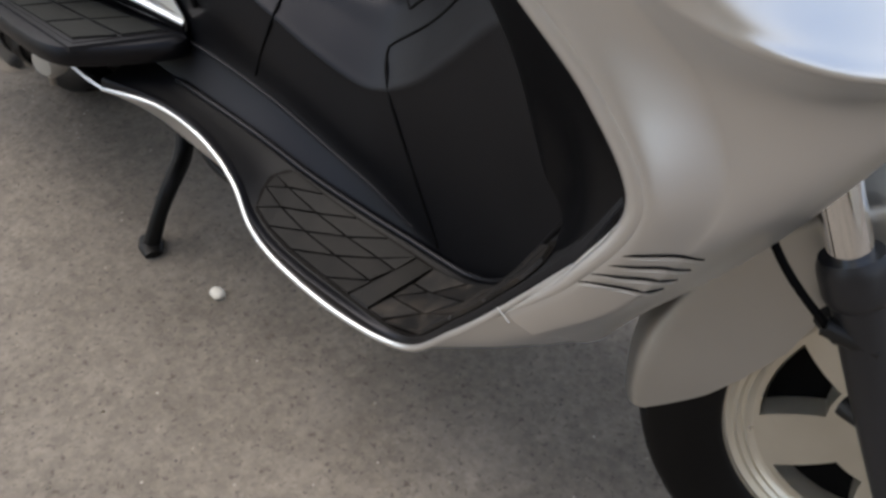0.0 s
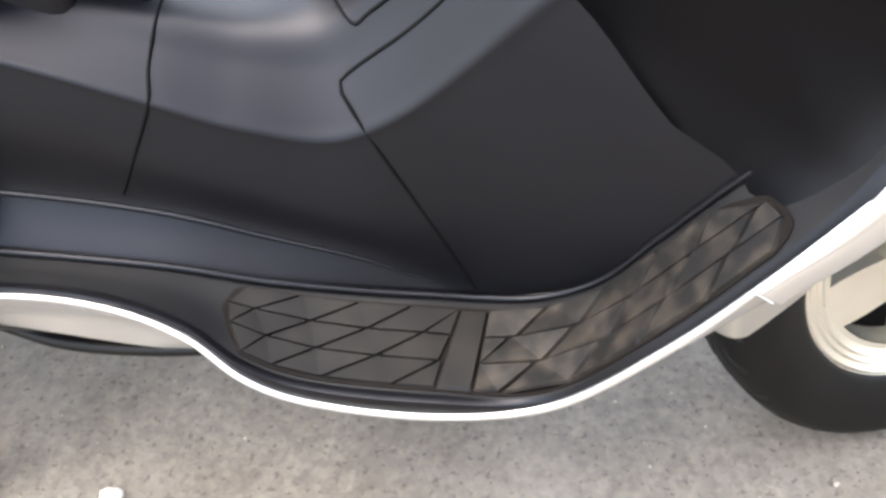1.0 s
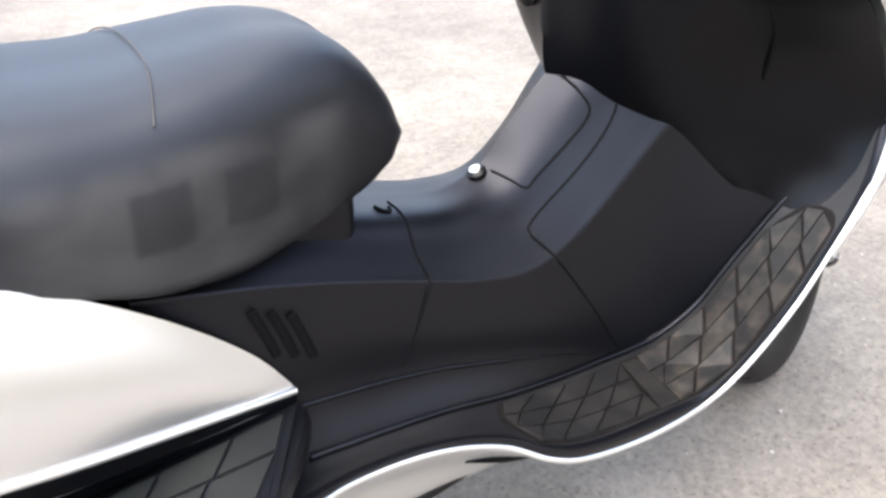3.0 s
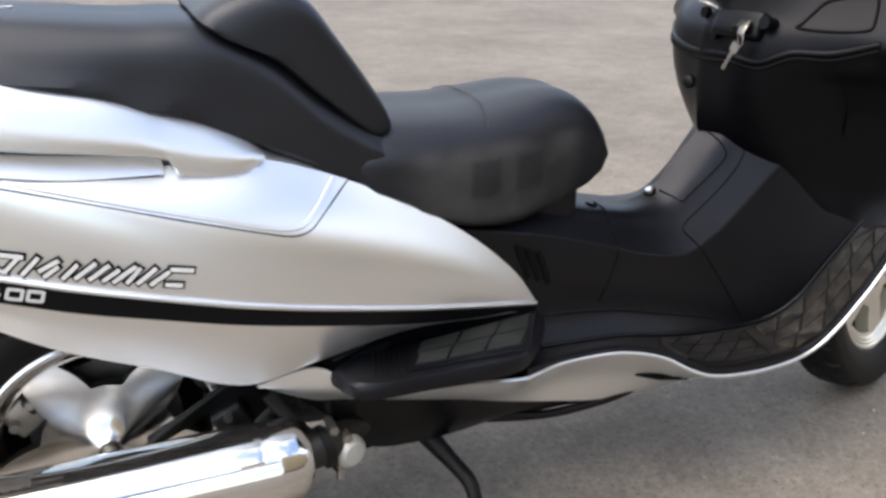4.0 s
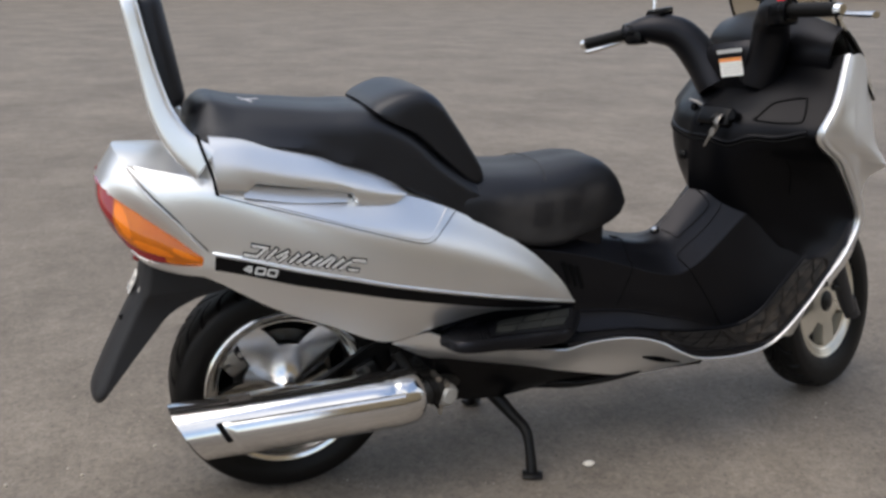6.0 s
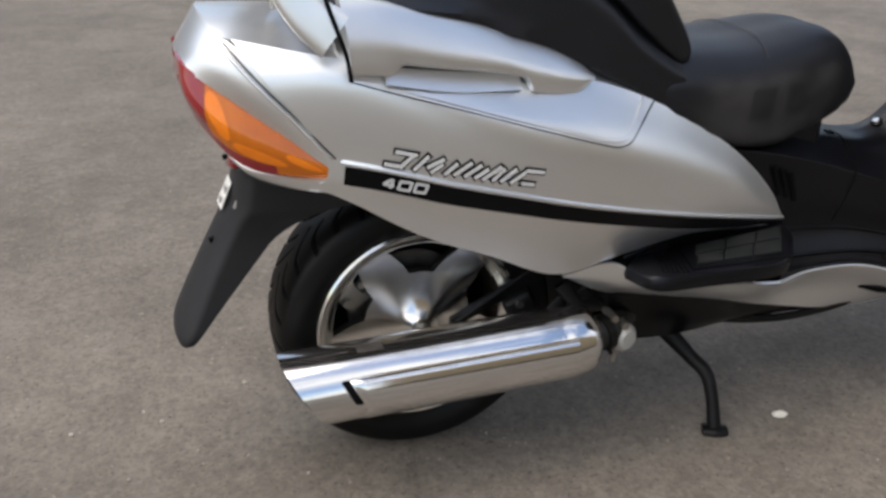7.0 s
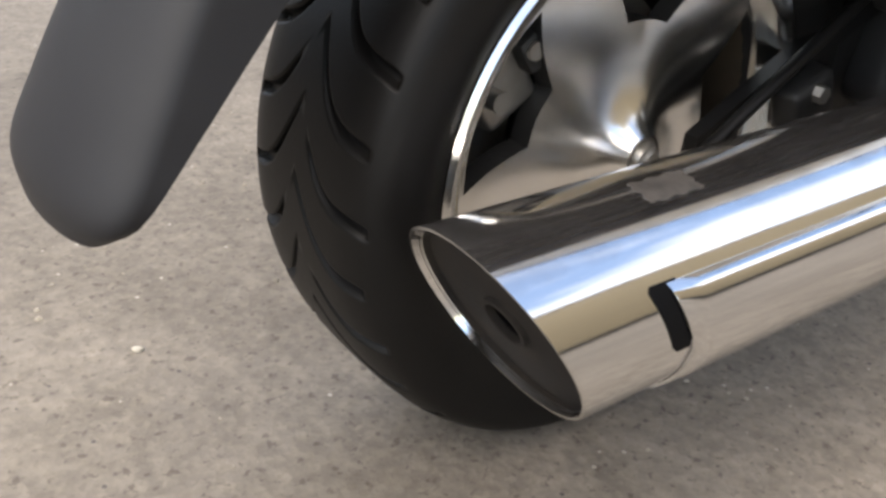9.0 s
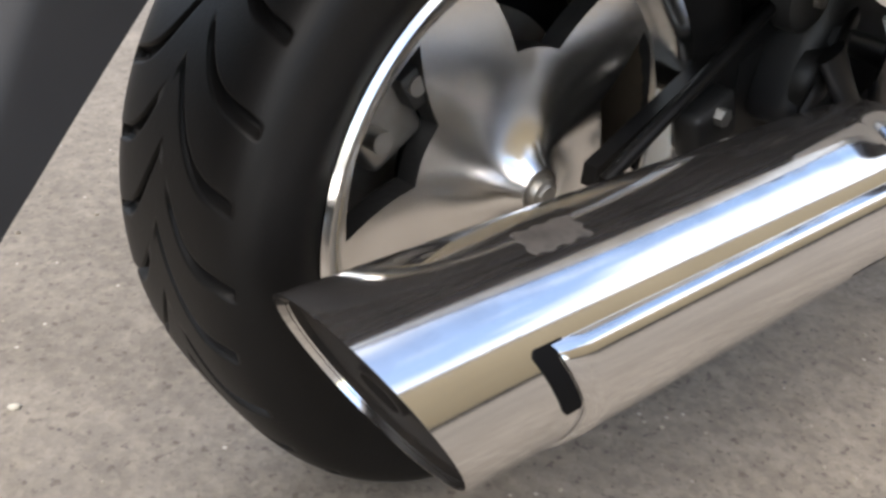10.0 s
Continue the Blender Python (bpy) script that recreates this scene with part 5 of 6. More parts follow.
def build_muffler():
    muffler = new("muffler")
    muffler.parent = scooter
    muffler["label"] = "chrome slash-cut exhaust muffler"
    a, b = np.array((-.236, -.176, .246)), np.array((.285, -.192, .266))
    ax = (b - a) / np.linalg.norm(b - a)
    up = np.array((0, 0, 1)) - ax * ax[2]
    up /= np.linalg.norm(up)
    out = np.cross(up, ax)
    out = out if out[1] < 0 else -out
    R1, R2 = .066, .056
    segs = 72

    def ring(t, r, cut=0.0):
        """A ring at t along the axis; cut slants the mouth, top rearmost."""
        pts = []
        for k in range(segs):
            g = 2 * math.pi * k / segs
            s = math.cos(g) * r * cut * .06 - math.sin(g) * r * cut * .54
            pts.append(a + ax * (t + s) + (out * math.cos(g) + up * math.sin(g)) * r)
        return pts
    L = np.linalg.norm(b - a)
    rows = [(0.006, R1 - .004, 1.0), (0.0, R1 - .002, 1.0), (0.0, R1, 1.0), (.05, R1, .35), (.09, R1, 0), (.2, R1, 0), (.40, R1, 0), (.44, R1, 0), (.445, R1 - .001, 0), (.452, R1 - .0025, 0), (.458, R1 - .0005, 0), (.50, R1 - .002, 0), (L - .008, R2, 0), (L, R2 - .008, 0), (L, .02, 0)]
    v = [p for t, r, c in rows for p in ring(t, r, c)]
    f = []
    for j in range(len(rows) - 1):
        for k in range(segs):
            f.append([j * segs + k, j * segs + (k + 1) % segs, (j + 1) * segs + (k + 1) % segs, (j + 1) * segs + k])
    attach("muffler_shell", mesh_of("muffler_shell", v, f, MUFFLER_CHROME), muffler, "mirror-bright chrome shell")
    # mouth: recessed dark plate with a round outlet
    rows = [(.004, R1 - .0035, 1.0), (.011, R1 - .004, 1.0), (.012, .024, 1.0), (.010, .017, 1.0), (.006, .0165, 1.0), (.006, .0135, 1.0), (.012, .0135, 1.0)]
    v = [p for t, r, c in rows for p in ring(t, r, c)]
    f = [[j * segs + k, j * segs + (k + 1) % segs, (j + 1) * segs + (k + 1) % segs, (j + 1) * segs + k] for j in range(len(rows) - 1) for k in range(segs)]
    attach("end_plate", mesh_of("end_plate", v, f, SOOT), muffler, "sooty recessed end plate with outlet")
    rows = [(.0118, .0136, 1.0), (.06, .0136, 1.0), (.065, .001, 1.0)]
    v = [p for t, r, c in rows for p in ring(t, r, c)]
    f = [[j * segs + k, j * segs + (k + 1) % segs, (j + 1) * segs + (k + 1) % segs, (j + 1) * segs + k] for j in range(len(rows) - 1) for k in range(segs)]
    attach("outlet_bore", mesh_of("outlet_bore", v, f, NEAR_BLACK), muffler, "black bore of the outlet")
    # heat shield on the outer flank
    g = []
    for t in np.linspace(.0705, .47, 40):
        row = []
        for h in np.linspace(34, -60, 30):
            e = min(1.0, (34 - h) / 5, (h + 60) / 48, (t - .0705) / .006 + .3)
            r = R1 + .0006 + .0052 * max(.0, e)
            q = radians(h)
            row.append(a + ax * (t + .022 * (34 - max(h, -6)) / 40 * max(0, 1 - (t - .0705) / .06)) + (out * math.cos(q) + up * math.sin(q)) * r)
        g.append(row)
    g = np.array(g)
    rad = np.array([[p - (a + ax * np.dot(p - a, ax)) for p in row] for row in g])
    rad /= np.linalg.norm(rad, axis=2, keepdims=True)
    sheet("heat_shield", g, MUFFLER_CHROME, muffler, "chrome heat shield", .0018, n=rad)
    # the slot at its end is rounded below and hooks forward at the top
    lo, hi = [], []
    for h in np.linspace(35, -4, 24):
        mid = .022 * (34 - h) / 40
        nip = max(0, (h - 31) / 4) ** 2 * .004
        foot = max(0, (-h - 1) / 3) ** 2 * .002
        lo.append((.0560 + mid + nip + foot, h))
        hi.append((.0695 + mid + max(0, (h - 28) / 7) * .010 - foot, h))
    gg = np.array([[a + ax * t + (out * math.cos(radians(h)) + up * math.sin(radians(h))) * (R1 + .0008) for t, h in line] for line in (lo, hi)])
    rr = np.array([[p - (a + ax * np.dot(p - a, ax)) for p in row] for row in gg])
    rr /= np.linalg.norm(rr, axis=2, keepdims=True)
    sheet("shield_gap", gg, NEAR_BLACK, muffler, "dark gap at the shield's end", .001, n=rr)
    # remains of a label on the crown
    def crown(t, h):
        return a + ax * t + (out * math.cos(radians(h)) + up * math.sin(radians(h))) * (R1 + .0004)
    lab = np.array([[crown(.092 + .044 * i / 11 + .0016 * math.sin(j * 2.1), 92 - 18 * j / 7 + 1.1 * math.sin(i * 1.7)) for i in range(12)] for j in range(8)])
    sheet("worn_label", lab, LABEL_FILM, muffler, "worn grey remains of a label", .0004, n=np.ones(lab.shape) * up)
    # pipe from the engine, flange and bolts
    tube("exhaust_pipe", [b - ax * .01, b + (.03, .005, .006), (.345, -.168, .270), (.395, -.125, .268), (.48, -.06, .26)], [.030, .027, .024, .022, .022], CAST, scooter, "stained steel exhaust pipe", n=30, sides=18)
    tube("pipe_clamp", [b + (.018, .002, .003), b + (.032, .005, .005)], .034, DARK_METAL, scooter, "dark pipe clamp", sides=20)
    tube("bracket_strut", [(.238, -.150, .362), (.262, -.165, .322), (.300, -.185, .275), (.338, -.190, .222)], [.016, .012, .011, .010], DARK_METAL, scooter, "black muffler strut with bolts", squash=.5, up=(0, 1, 0), n=18)
    for p in ((.335, -.198, .232), (.312, -.192, .262)):
        tube("bracket_bolt", [p, (p[0], p[1] + .025, p[2])], .0075, STEEL, scooter, "steel bolt", sides=6)
    tube("muffler_bracket", [(.22, -.150, .305), (.27, -.14, .345), (.33, -.12, .375)], .013, DARK_METAL, scooter, "black muffler bracket", squash=.4, up=(0, 1, 0), n=14)
    for p in ((.325, -.200, .300), (.345, -.205, .285)):
        tube("bracket_bolt", [p, (p[0], p[1] + .04, p[2])], .008, STEEL, scooter, "steel bolt", sides=6)
    turned("pipe_cover", [(0, -.030), (.018, -.030), (.026, -.022), (.028, -.004), (0, .0)], WHEEL_PALE, scooter, "pale round cover", 28, pose(.345, -.178, .255, 0, 0, 20))
    tube("drain_bolt", [(.335, -.19, .225), (.333, -.19, .205)], .006, STEEL, scooter, "small steel bolt", sides=8)


build_muffler()

# ---- rear mudguard ----


def build_mudguard():
    zs = [.665, .60, .565, .548, .532, .512, .48, .44, .39, .345, .305, .286]
    back = np.interp(zs, [.28, .31, .40, .47, .535, .60, .67], [-.428, -.431, -.388, -.352, -.315, -.304, -.300])
    fore = np.interp(zs, [.285, .30, .345, .41, .478, .512, .532, .548, .565, .60, .67], [-.410, -.402, -.366, -.312, -.255, -.195, -.12, -.04, .04, .08, .10])
    half = np.interp(zs, [.28, .30, .33, .42, .50, .53, .60, .67], [.050, .084, .086, .075, .072, .086, .092, .100])
    rows = []
    for z, b, f, h in zip(zs, back, fore, half):
        row = []
        for k in np.linspace(-1, 1, 41):
            s = abs(k)
            if s < .6:
                g = s / .6 * math.pi / 2
                y, x = h * math.sin(g), b + (1 - math.cos(g)) * min(.030, (f - b) * .8)
            else:
                y, x = h, b + min(.030, (f - b) * .8) + (f - b - min(.030, (f - b) * .8)) * (s - .6) / .4
            row.append((x, math.copysign(y, k), z + (.012 * (1 - min(1, s / .6)) * 0)))
        rows.append(row)
    g = np.array([[p for p in r] for r in rows], float)
    g = np.stack([spline(g[:, i], 50) for i in range(g.shape[1])], axis=1)
    n = normals(g)
    c = g - np.array((-.2, 0, .4))
    c[..., 2] = 0
    n = n if (n * c).sum() > 0 else -n
    guard = sheet("rear_mudguard", g, MUD_PLASTIC, scooter, "matt black plastic rear mudguard flap", .004, n=n)
    # pale sticker, reflector and fixings
    q = loft([[(-.308, .030, .556), (-.307, -.014, .557)], [(-.330, .018, .516), (-.328, -.020, .514)]], 6, 6)
    sticker = sheet("sticker", q, WHITE, guard, "pale sticker with faded grey print", .001, .0055, n=np.array([[(-.86, -.10, .48)]]) * np.ones(q.shape))
    for z0 in (.544, .527):
        w = np.array((-.32 + (z0 - .535) * .55, 0, z0))
        bar = loft([[w + (0, .012, .005), w + (0, -.010, .005)], [w + (-.003, .010, -.005), w + (-.003, -.012, -.005)]], 3, 3)
        sheet("print_bar", bar, GREYPRINT, sticker, "faded grey print", .0006, .0068, n=np.array([[(-.86, -.10, .48)]]) * np.ones(bar.shape))
    tube("fixing", [(-.303, -.048, .546), (-.312, -.051, .530)], .0035, STEEL, guard, "small bright clip", sides=8)
    tube("fixing", [(-.342, -.023, .470), (-.356, -.026, .466)], .0055, NEAR_BLACK, guard, "black rubber stop", sides=10)
    tube("fixing", [(-.300, .062, .580), (-.316, .064, .577)], .005, NEAR_BLACK, guard, "black rubber stop", sides=10)


build_mudguard()

# ---- engine and stand, in the shade under the body ----


def build_engine():
    eng = new("engine")
    eng.parent = scooter
    eng["label"] = "dark engine and swing arm under the body"
    block("crankcase", (.34, .18, .15), pose(.36, .02, .30, 0, 4, 0), CAST, eng, "grimy cast crankcase", .03, 4)
    block("belt_case", (.52, .07, .16), pose(.16, .125, .27, 0, 3, 0), CAST, eng, "cast belt case", .03, 4)
    turned("cylinder", [(0, -.06), (.060, -.06), (.066, -.05), (.066, .05), (0, .06)], CAST, eng, "", 36, pose(.52, .0, .30, 0, 0, 90))
    for k in range(6):
        block("cooling_fin", (.006, .15, .13), pose(.46 + .016 * k, 0, .30), CAST, eng, "", .002, 1)
    plate("swing_arm", [(.055, .256), (.20, .322), (.335, .382), (.345, .405), (.31, .404), (.19, .345), (.055, .274)], -.080, -.066, DARK_METAL, eng, "black swing arm plate")
    tube("arm_rib", [(.05, -.092, .268), (.111, -.095, .312), (.179, -.095, .355), (.25, -.092, .395)], .006, DARK_METAL, eng, "", n=16, sides=10)
    block("arm_bracket", (.055, .03, .05), pose(.185, -.085, .290, 0, -25, 0), CAST, eng, "grey bracket with a bolt", .008, 3)
    tube("arm_bolt", [(.179, -.108, .302), (.179, -.09, .302)], .008, STEEL, eng, "steel bolt head", sides=6)
    tube("shock_absorber", [(.09, .10, .32), (.16, .105, .42), (.24, .11, .55)], .022, DARK_METAL, eng, "black shock absorber", n=12)
    tube("water_pipe", [(.27, -.10, .42), (.32, -.105, .40), (.40, -.10, .36)], .019, CAST, eng, "grey cast pipe", n=14)
    turned("cover_disc", [(0, -.012), (.022, -.012), (.030, -.006), (.030, .012), (0, .012)], CAST, eng, "grey round cover", 28, pose(.258, -.105, .395))
    block("side_case", (.150, .070, .165), pose(.358, -.088, .345, 0, 8, 0), CASE_GREY, eng, "grey cast engine side cover", .022, 4)
    tube("case_boss", [(.295, -.128, .362), (.340, -.130, .350), (.412, -.130, .330)], [.010, .012, .012], CASE_GREY, eng, "", n=10, sides=16)
    turned("case_plug", [(0, -.012), (.012, -.012), (.015, -.008), (.026, -.006), (.030, -.001), (.030, .012), (0, .012)], CAST, eng, "round grey plug", 28, pose(.300, -.120, .322))
    tube("cover_bolt", [(.258, -.124, .395), (.258, -.115, .395)], .007, STEEL, eng, "", sides=6)
    # two hidden near-black blocks, added to keep light out above the rear wheel
    block("shade_block", (.42, .20, .10), pose(.10, 0, .575, 0, 14, 0), NEAR_BLACK, scooter, "near-black block added to keep the underside dark", .02, 2)
    block("shade_block", (.16, .22, .24), pose(.36, 0, .47, 0, 10, 0), NEAR_BLACK, scooter, "near-black block added to keep the underside dark", .02, 2)
    block("frame_box", (.60, .20, .16), pose(.86, 0, .33, 0, 4, 0), NEAR_BLACK, scooter, "dark frame box inside the boards", .03, 2)
    block("frame_front", (.10, .22, .30), pose(1.32, 0, .62, 0, -24, 0), NEAR_BLACK, scooter, "dark frame inside the front fairing", .03, 2)
    # black side plate and belly cover behind the pillion board
    for side in (-1, 1):
        p = loft([[(.25, -.190, .398), (.36, -.182, .345), (.50, -.176, .305), (.64, -.168, .270), (.80, -.150, .225)], [(.30, -.165, .330), (.37, -.150, .262), (.50, -.142, .235), (.64, -.145, .226), (.80, -.140, .213)], [(.33, -.13, .300), (.40, -.115, .203), (.51, -.112, .186), (.66, -.118, .203), (.80, -.125, .210)]], 40, 12)
        sheet("under_cover", flip(p, side), GLOSSY, scooter, "black plastic under cover", .004)
        tube("under_rail", flip(np.array([(.64, -.125, .215), (.72, -.14, .205), (.85, -.145, .212), (.93, -.14, .225)]), side), .008, DARK_METAL, scooter, "black frame rail", n=20)
        tube("under_rail", flip(np.array([(.62, -.10, .195), (.72, -.12, .190), (.82, -.13, .200)]), side), .006, DARK_METAL, scooter, "black frame rail", n=20)
    block("belly_pan", (.75, .22, .02), pose(.75, 0, .20), NEAR_BLACK, scooter, "dark belly pan", .006, 1)


def build_stand():
    stand = new("centre_stand")
    stand.parent = scooter
    stand["label"] = "black steel centre stand, down on the asphalt"
    for side in (-1, 1):
        tube("stand_leg", flip(np.array([(.495, -.045, .205), (.533, -.078, .158), (.560, -.114, .126), (.577, -.152, .104), (.578, -.180, .068), (.574, -.208, .014)]), side), [.022, .019, .015, .014, .0125, .014], DARK_METAL, stand, "", n=34, sides=16)
        tube("stand_foot", flip(np.array([(.552, -.200, .009), (.575, -.211, .010), (.597, -.220, .009)]), side), [.017, .021, .015], DARK_METAL, stand, "worn steel foot", n=10, squash=.43, sides=16)
    tube("cross_bar", [(.535, -.085, .160), (.535, .085, .160)], .012, DARK_METAL, stand, "", sides=14)
    tube("stand_spring", [(.50, -.10, .20), (.42, -.11, .215)], .009, STEEL, stand, "steel spring", sides=10)


build_engine()
build_stand()

# ---- steered front ----
RAKE = radians(27)
STEER_AXIS = Vector((-math.sin(RAKE), 0, math.cos(RAKE)))


def steer_about(place, degrees, shift=(0, 0, 0)):
    return Matrix.Translation(Vector(shift) + Vector(place)) @ Matrix.Rotation(radians(degrees), 4, STEER_AXIS) @ Matrix.Translation(-Vector(place))


STEER = steer_about((1.600, 0, .262), 24, (-.012, .033, .003))
BAR_STEER = steer_about((1.545, 0, .262), 22.5, (-.008, 0, -.014))


def steered(ob, m=STEER):
    ob.data.transform(m)
    return ob


def build_front_wheel():
    wheel = new("front_wheel")
    wheel.parent = scooter
    wheel["label"] = "front wheel with cream silver spoked rim, turned to one side"
    m = STEER @ Matrix.Translation((1.645, 0, .264))
    tyre(wheel, (0, 0, 0), .262, .176, .056, m, True, 15)
    prof = [(.138, -.0288), (.146, -.0310), (.150, -.0360), (.154, -.0338), (.158, -.0374), (.162, -.0353), (.168, -.0396), (.172, -.0382), (.178, -.0418), (.181, -.0396), (.174, -.0288), (.165, .0000), (.172, .0259), (.180, .0331), (.178, .0360), (.158, .0288), (.143, .0173), (.133, .0130), (.133, -.0274)]
    turned("rim", prof, GOLD_RIM, wheel, "cream silver rim with turned ridges", 96, m)
    dish = lambda r, a: -.036 + .006 * min(1, max(0, (r - .03) / .10))
    wheel_face("wheel_spokes", .02, .074, .136, .143, dish, radians(100), radians(13), radians(22), GOLD_RIM, wheel, m, "cream silver broad spokes", .03)
    turned("wheel_hub", [(0, -.046), (.016, -.046), (.030, -.040), (.036, -.026), (.036, .05), (0, .05)], CAST, wheel, "grey hub", 36, m)
    turned("brake_disc", [(.06, .045), (.125, .045), (.125, .050), (.06, .050), (.06, .045)], STEEL, wheel, "steel brake disc", 64, m)
    # added near-black disc, the shade inside the wheel as colour
    turned("shade_disc", [(.03, .0), (.150, .0), (.150, .012), (.03, .012), (.03, 0)], NEAR_BLACK, wheel, "near-black disc added for the shade behind the openings", 64, m)


def build_fork():
    u = np.array(STEER_AXIS)
    for side in (-1, 1):
        base = np.array((1.632, 0, .262))
        y = np.array((0, side * .100 - .006, 0))
        leg = new("fork_leg")
        leg.parent = scooter
        leg["label"] = "dark grey telescopic fork leg"
        steered(tube("lower_tube", [tuple(base + y - u * .02), tuple(base + y + u * .10), tuple(base + y + u * .205)], [.020, .0235, .0245], FORK_GREY, leg, "dark grey lower tube", n=10, sides=28))
        steered(tube("collar", [tuple(base + y + u * .202), tuple(base + y + u * .207), tuple(base + y + u * .240), tuple(base + y + u * .247)], [.025, .0295, .0295, .026], FORK_GREY, leg, "dark grey dust collar", n=12, sides=28))
        steered(tube("stanchion", [tuple(base + y + u * .235), tuple(base + y + u * .52)], .0185, CHROME, leg, "bright fork tube", sides=28))
        steered(tube("axle_clamp", [tuple(base + y - u * .04 + np.array((.012, 0, 0))), tuple(base + y + u * .02 + np.array((.012, 0, 0)))], .022, FORK_GREY, leg, "", n=6, sides=20))
        steered(tube("lug", [tuple(base + y * .8 + u * .16 + np.array((-.035, 0, 0))), tuple(base + y * 1.0 + u * .16 + np.array((-.020, 0, 0)))], .012, CAST, leg, "", sides=14))
        steered(tube("lug", [tuple(base + y * .9 + u * .07 + np.array((-.035, 0, 0))), tuple(base + y * 1.0 + u * .07 + np.array((-.018, 0, 0)))], .010, CAST, leg, "", sides=14))
    base = np.array((1.632, -.021, .262))
    steered(tube("brake_hose", [tuple(base + (-.255, -.085, .36)), tuple(base + (-.215, -.100, .285)), tuple(base + (-.160, -.106, .205)), tuple(base + (-.105, -.100, .150))], .0038, NEAR_BLACK, scooter, "black brake hose", n=26, sides=10))
    steered(tube("hose_clip", [tuple(base + (-.112, -.100, .155)), tuple(base + (-.066, -.100, .145))], .009, CAST, scooter, "small hose clip", n=5, sides=10))


def build_fender():
    c = np.array((1.645, 0, .264))
    rows = []
    for a in np.linspace(191, 62, 46):
        q = radians(a)
        r = .282 + .004 * math.cos(q)
        skirt = np.interp(a, [62, 80, 110, 130, 150, 160, 170, 176, 181, 185, 189, 191], [.012, .030, .060, .085, .102, .098, .088, .076, .064, .047, .024, .006])
        h = np.interp(a, [62, 80, 180, 191], [.050, .064, .064, .058])
        row = []
        for k in np.linspace(-1, 1, 31):
            s = abs(k)
            if s < .55:
                g = s / .55 * math.pi / 2
                rr, y = r - (1 - math.cos(g)) * .022, h * math.sin(g)
            else:
                rr, y = r - .022 - skirt * (s - .55) / .45, h + .002 * (s - .55)
            row.append(c + np.array((rr * math.cos(q), math.copysign(y, k), rr * math.sin(q))))
        rows.append(row)
    g = np.array(rows)
    n = normals(g)
    d = g - c
    n = n if (n * d).sum() > 0 else -n
    steered(sheet("front_fender", g, SILVER_MATT, scooter, "silver front fender", .004, n=n))


def build_handlebar():
    bar = new("handlebar")
    bar.parent = scooter
    bar["label"] = "black handlebar turned to one side"
    T = lambda *a, **k: steered(tube(*a, **k), BAR_STEER)
    secs = []
    for z, dx, w, d in ((.900, .06, .060, .034), (.922, .05, .090, .055), (.98, .03, .094, .062), (1.03, .015, .088, .060), (1.052, .01, .070, .048)):
        secs.append([(1.200 + dx + d * math.cos(a), -.022 + w * 1.22 * math.sin(a) * (1.0 if abs(math.cos(a)) < .6 else 1.1), z) for a in np.linspace(0, 2 * math.pi, 13)[:-1]])
    steered(closed_loft("bar_cover", secs, 40, PLASTIC, bar, "black plastic handlebar cover"), BAR_STEER)
    for s in (-1, 1):
        w = .035 if s < 0 else 0.0
        T("bar_arm", [(1.205, s * (.045 + w), .945), (1.195, s * (.080 + w), 1.02), (1.160, s * (.122 + w * .7), 1.088), (1.112, s * (.175 + w * .3), 1.110), (1.078, s * .235, 1.105)], [.048, .048, .044, .038, .022], PLASTIC, bar, "", n=30, sides=20)
        T("grip", [(1.085, s * .225, 1.104), (1.072, s * .30, 1.095), (1.060, s * .360, 1.088)], .0165, RUBBER, bar, "black ribbed rubber grip", n=14, sides=20)
        T("bar_end", [(1.060, s * .360, 1.088), (1.057, s * .375, 1.086)], [.0145, .012], CHROME, bar, "bright bar end weight", n=4, sides=18)
        T("switch_block", [(1.090, s * .205, 1.106), (1.085, s * .240, 1.103)], .027, GLOSSY, bar, "black switch block", n=6, sides=18)
        T("lever_perch", [(1.105, s * .205, 1.112), (1.135, s * .225, 1.112)], .014, GLOSSY, bar, "", n=5, sides=14)
        T("brake_lever", [(1.135, s * .215, 1.108), (1.150, s * .27, 1.096), (1.142, s * .34, 1.082), (1.125, s * .415, 1.070)], [.008, .010, .009, .013], CHROME, bar, "bright brake lever", n=20, sides=10, squash=.6)
        T("master_cylinder", [(1.125, s * .150, 1.135), (1.120, s * .190, 1.135)], .021, GLOSSY, bar, "black fluid reservoir", n=5, sides=16)
        T("mirror_stem", [(1.115, s * .170, 1.130), (1.118, s * .168, 1.175), (1.122, s * .180, 1.23), (1.128, s * .215, 1.30)], .0058, CHROME, bar, "bright mirror stem", n=20, sides=10)
    for s in (-1, 1):
        steered(block("switch_case", (.060, .050, .055), pose(1.095, s * .212, 1.098, 0, 0, s * 12), GLOSSY, bar, "black switch housing", .010, 3), BAR_STEER)
        steered(block("fluid_box", (.050, .052, .022), pose(1.130, s * .160, 1.150, 0, -8, 0), GLOSSY, bar, "black fluid reservoir", .005, 2), BAR_STEER)
    T("stop_switch", [(1.080, -.214, 1.128), (1.078, -.232, 1.127)], .010, RED_PLASTIC, bar, "red stop switch", n=5, sides=12)
    # warning label and name strip on the cover's rider side
    def flat(name, y0, y1, z0, z1, x0, mat, label, parent):
        sl = -.20
        v = [(x0 + (z - .99) * sl + t, y, z) for t in (0, .002) for y, z in ((y0, z0), (y1, z0), (y1, z1), (y0, z1))]
        ob = attach(name, mesh_of(name, v, [[0, 1, 2, 3], [4, 5, 6, 7], [0, 1, 5, 4], [1, 2, 6, 5], [2, 3, 7, 6], [3, 0, 4, 7]], mat, False), parent, label)
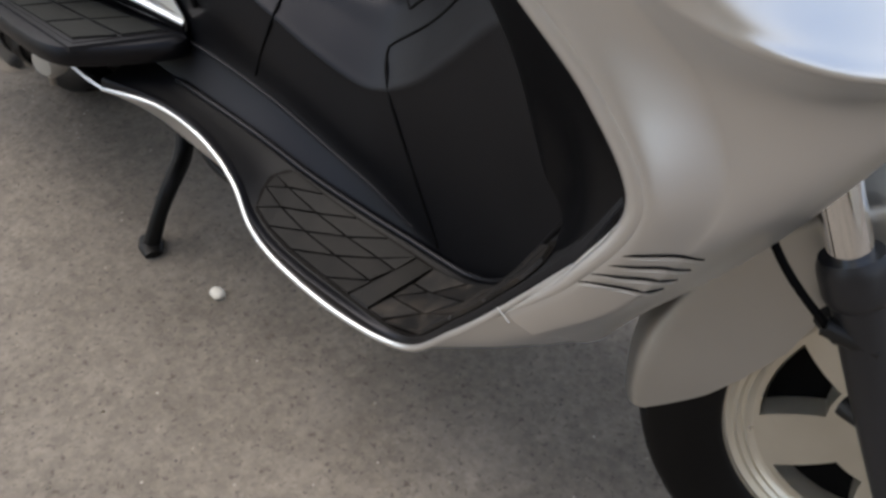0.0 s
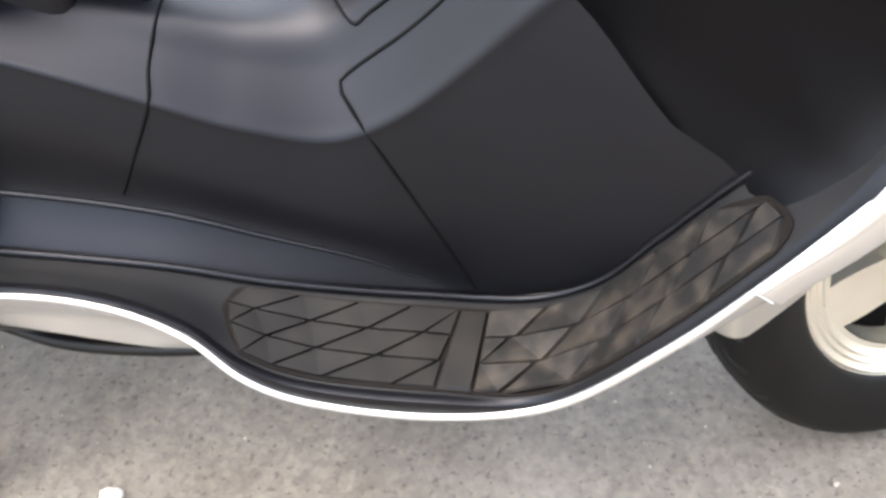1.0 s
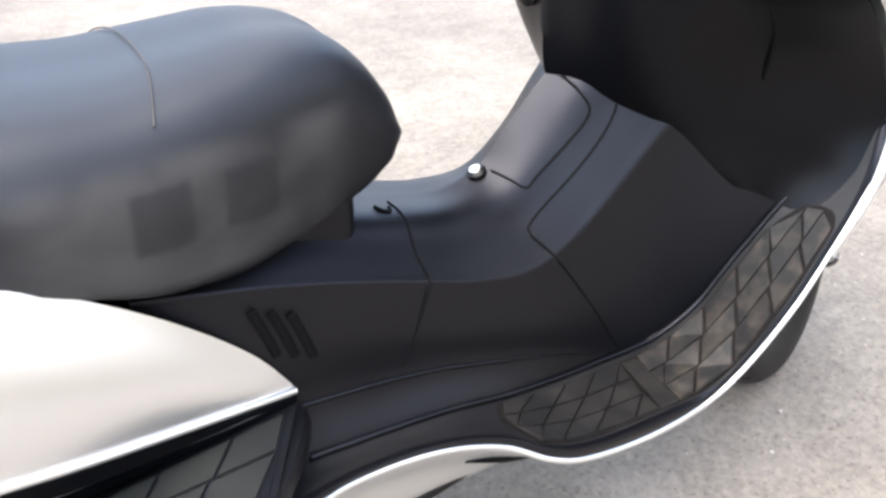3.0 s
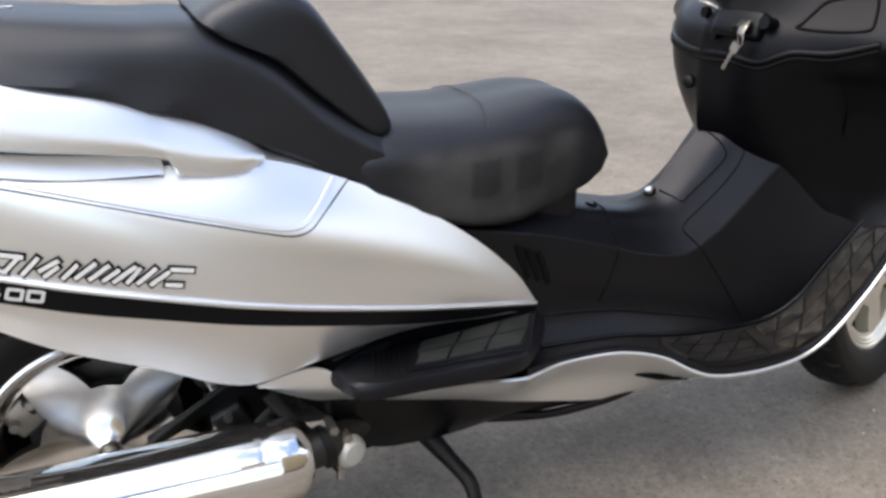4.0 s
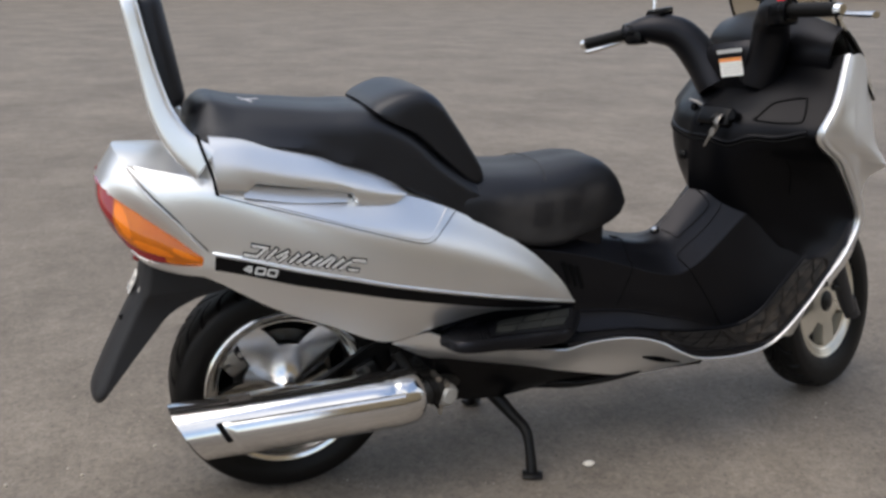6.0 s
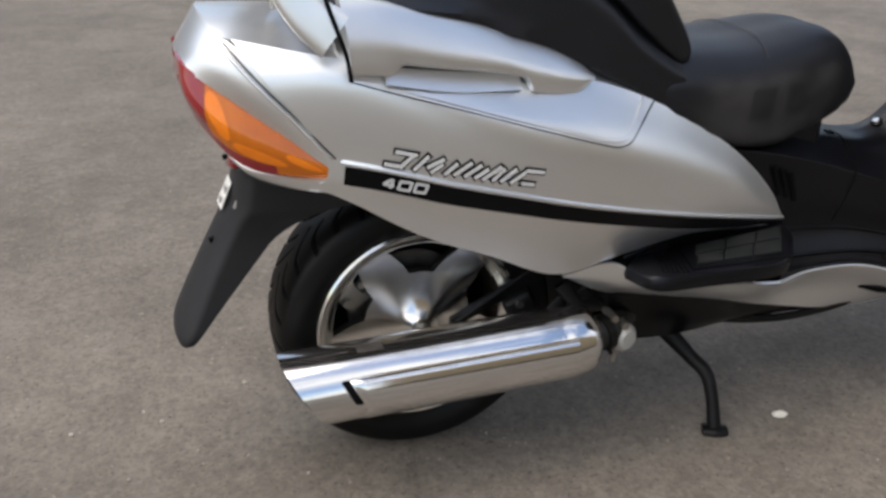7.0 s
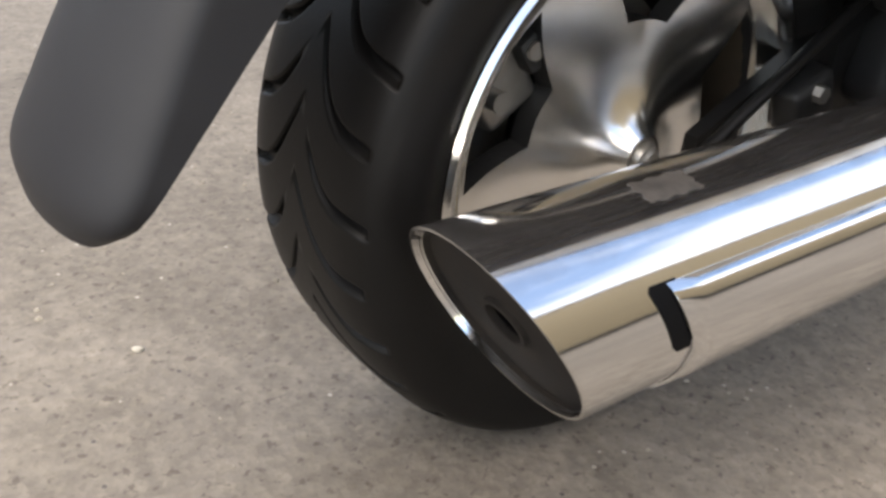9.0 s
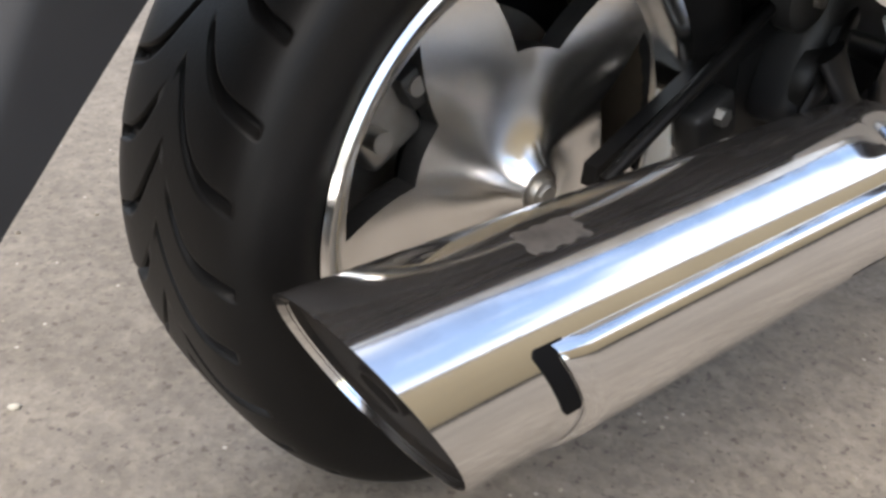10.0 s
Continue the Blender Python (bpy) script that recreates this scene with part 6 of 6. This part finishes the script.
        return steered(ob, BAR_STEER)
    lab = flat("warning_label", -.066, -.002, .966, 1.012, 1.156, WHITE, "white warning label with an orange head bar", bar)
    flat("label_head", -.066, -.002, 1.003, 1.012, 1.1555, ORANGE, "orange bar", lab)
    for k in range(4):
        flat("text_bar", -.060, -.012 + .004 * (k % 2), .995 - .007 * k, .9965 - .007 * k, 1.1555, GREYPRINT, "unreadable grey line", lab)
    flat("name_strip", -.070, .002, 1.024, 1.034, 1.156, GREYPRINT, "grey strip over the label", bar)


def build_screen():
    e = [(1.475, -.205, .912), (1.40, -.205, 1.01), (1.335, -.20, 1.095), (1.285, -.19, 1.20), (1.25, -.175, 1.32)]
    mdl = [(1.540, -.12, .945), (1.470, -.12, 1.04), (1.405, -.115, 1.13), (1.345, -.11, 1.24), (1.30, -.10, 1.36)]
    c = [(1.575, 0, .965), (1.50, 0, 1.06), (1.435, 0, 1.15), (1.37, 0, 1.26), (1.32, 0, 1.38)]
    g = loft([e, mdl, c], 24, 14)
    both = np.concatenate([g, flip(g, 1)[::-1][1:]], axis=0)
    ob = sheet("windscreen", both, SCREEN, scooter, "smoked clear windscreen", .003)
    ob.visible_shadow = False
    tube("screen_edge", e, .004, GLOSSY, scooter, "black screen edging", n=30, sides=8)
    tube("screen_edge", flip(np.array(e), 1), .004, GLOSSY, scooter, "black screen edging", n=30, sides=8)
    dash = loft([[(1.315, .225, .955), (1.29, .1, .955), (1.29, -.1, .955), (1.315, -.225, .955)], [(1.285, .235, 1.03), (1.26, .1, 1.03), (1.26, -.1, 1.03), (1.285, -.235, 1.03)], [(1.33, .22, 1.09), (1.31, .1, 1.115), (1.31, -.1, 1.115), (1.33, -.22, 1.09)], [(1.42, .20, 1.03), (1.43, .1, 1.06), (1.43, -.1, 1.06), (1.42, -.20, 1.03)], [(1.50, .14, .985), (1.52, .08, .99), (1.52, -.08, .99), (1.50, -.14, .985)]], 24, 14)
    sheet("dashboard", dash, PLASTIC, scooter, "black dashboard cowl", .006, away=(0, 0, .5))


build_front_wheel()
build_fork()
build_fender()
build_handlebar()
build_screen()

# ---- loose bits on the asphalt ----


def pebble(place, size, seed, mat=STONE, name="pebble", label="pale broken stone chip lying on the asphalt"):
    bm = bmesh.new()
    bmesh.ops.create_icosphere(bm, subdivisions=2, radius=1.0)
    noise.seed_set(seed)
    for v in bm.verts:
        k = 1 + .35 * noise.noise(v.co * 1.3 + Vector((seed, 0, 0)))
        v.co = Vector((v.co.x * size[0] * k, v.co.y * size[1] * k, v.co.z * size[2] * k))
    me = bpy.data.meshes.new(name)
    bm.to_mesh(me)
    bm.free()
    me.materials.append(mat)
    me.shade_smooth()
    ob = new(name, me)
    ob.location = (place[0], place[1], size[2] * .55)
    ob.rotation_euler = (0, 0, seed)
    return tagged(ob, label, "stone")


pebble((.739, -.199), (.016, .011, .007), 3)
for k, (x, y, s) in enumerate(((-.652, .145, .006), (-.480, .140, .005), (-.226, -.098, .004), (-.515, .183, .004), (.134, -.081, .003), (1.578, -.110, .004), (1.486, -.172, .004), (-.306, .231, .006))):
    chip = pebble((x, y), (s, s * .75, s * .5), 5 + k, CHIP, label="small pale stone chip lying on the asphalt")
    tagged(chip, "small pale stone chip lying on the asphalt", "stone", "stone chips on the asphalt")
pebble((-.288, 1.074), (.016, .006, .004), 21, DARK_METAL, "dry_leaf", "dark scrap lying on the asphalt")


def build_grit():
    """Loose grit and small chips, one mesh."""
    rng = random.Random(12)
    verts, f = [], []
    for k in range(1700):
        x, y = rng.uniform(-1.1, 2.2), rng.uniform(-.75, 2.2)
        s = rng.choice((.0012, .0015, .002, .002, .0028, .004))
        b = len(verts)
        a = rng.uniform(0, 6)
        for i in range(5):
            r = s * rng.uniform(.6, 1.3)
            verts.append((x + r * math.cos(a + i * 1.257), y + r * math.sin(a + i * 1.257), 0.0004))
        for i in range(3):
            r = s * rng.uniform(.3, .7)
            verts.append((x + r * math.cos(a + i * 2.09), y + r * math.sin(a + i * 2.09), s * rng.uniform(.5, .9)))
        f += [[b, b + 1, b + 5], [b + 1, b + 2, b + 6, b + 5], [b + 2, b + 3, b + 6], [b + 3, b + 4, b + 7, b + 6], [b + 4, b, b + 5, b + 7], [b + 5, b + 6, b + 7]]
    me = bpy.data.meshes.new("loose_grit")
    me.from_pydata(verts, [], f)
    me.materials.append(GRIT)
    tagged(new("loose_grit", me), "loose pale and brown grit scattered on asphalt", "grit", kind="stuff")


GRIT = material("grit", (0.27, 0.24, 0.19), 0.85, 0.0, (0.08, 0.07, 0.06), 40.0, 1.0, 300, 0.3, 0.001)
build_grit()
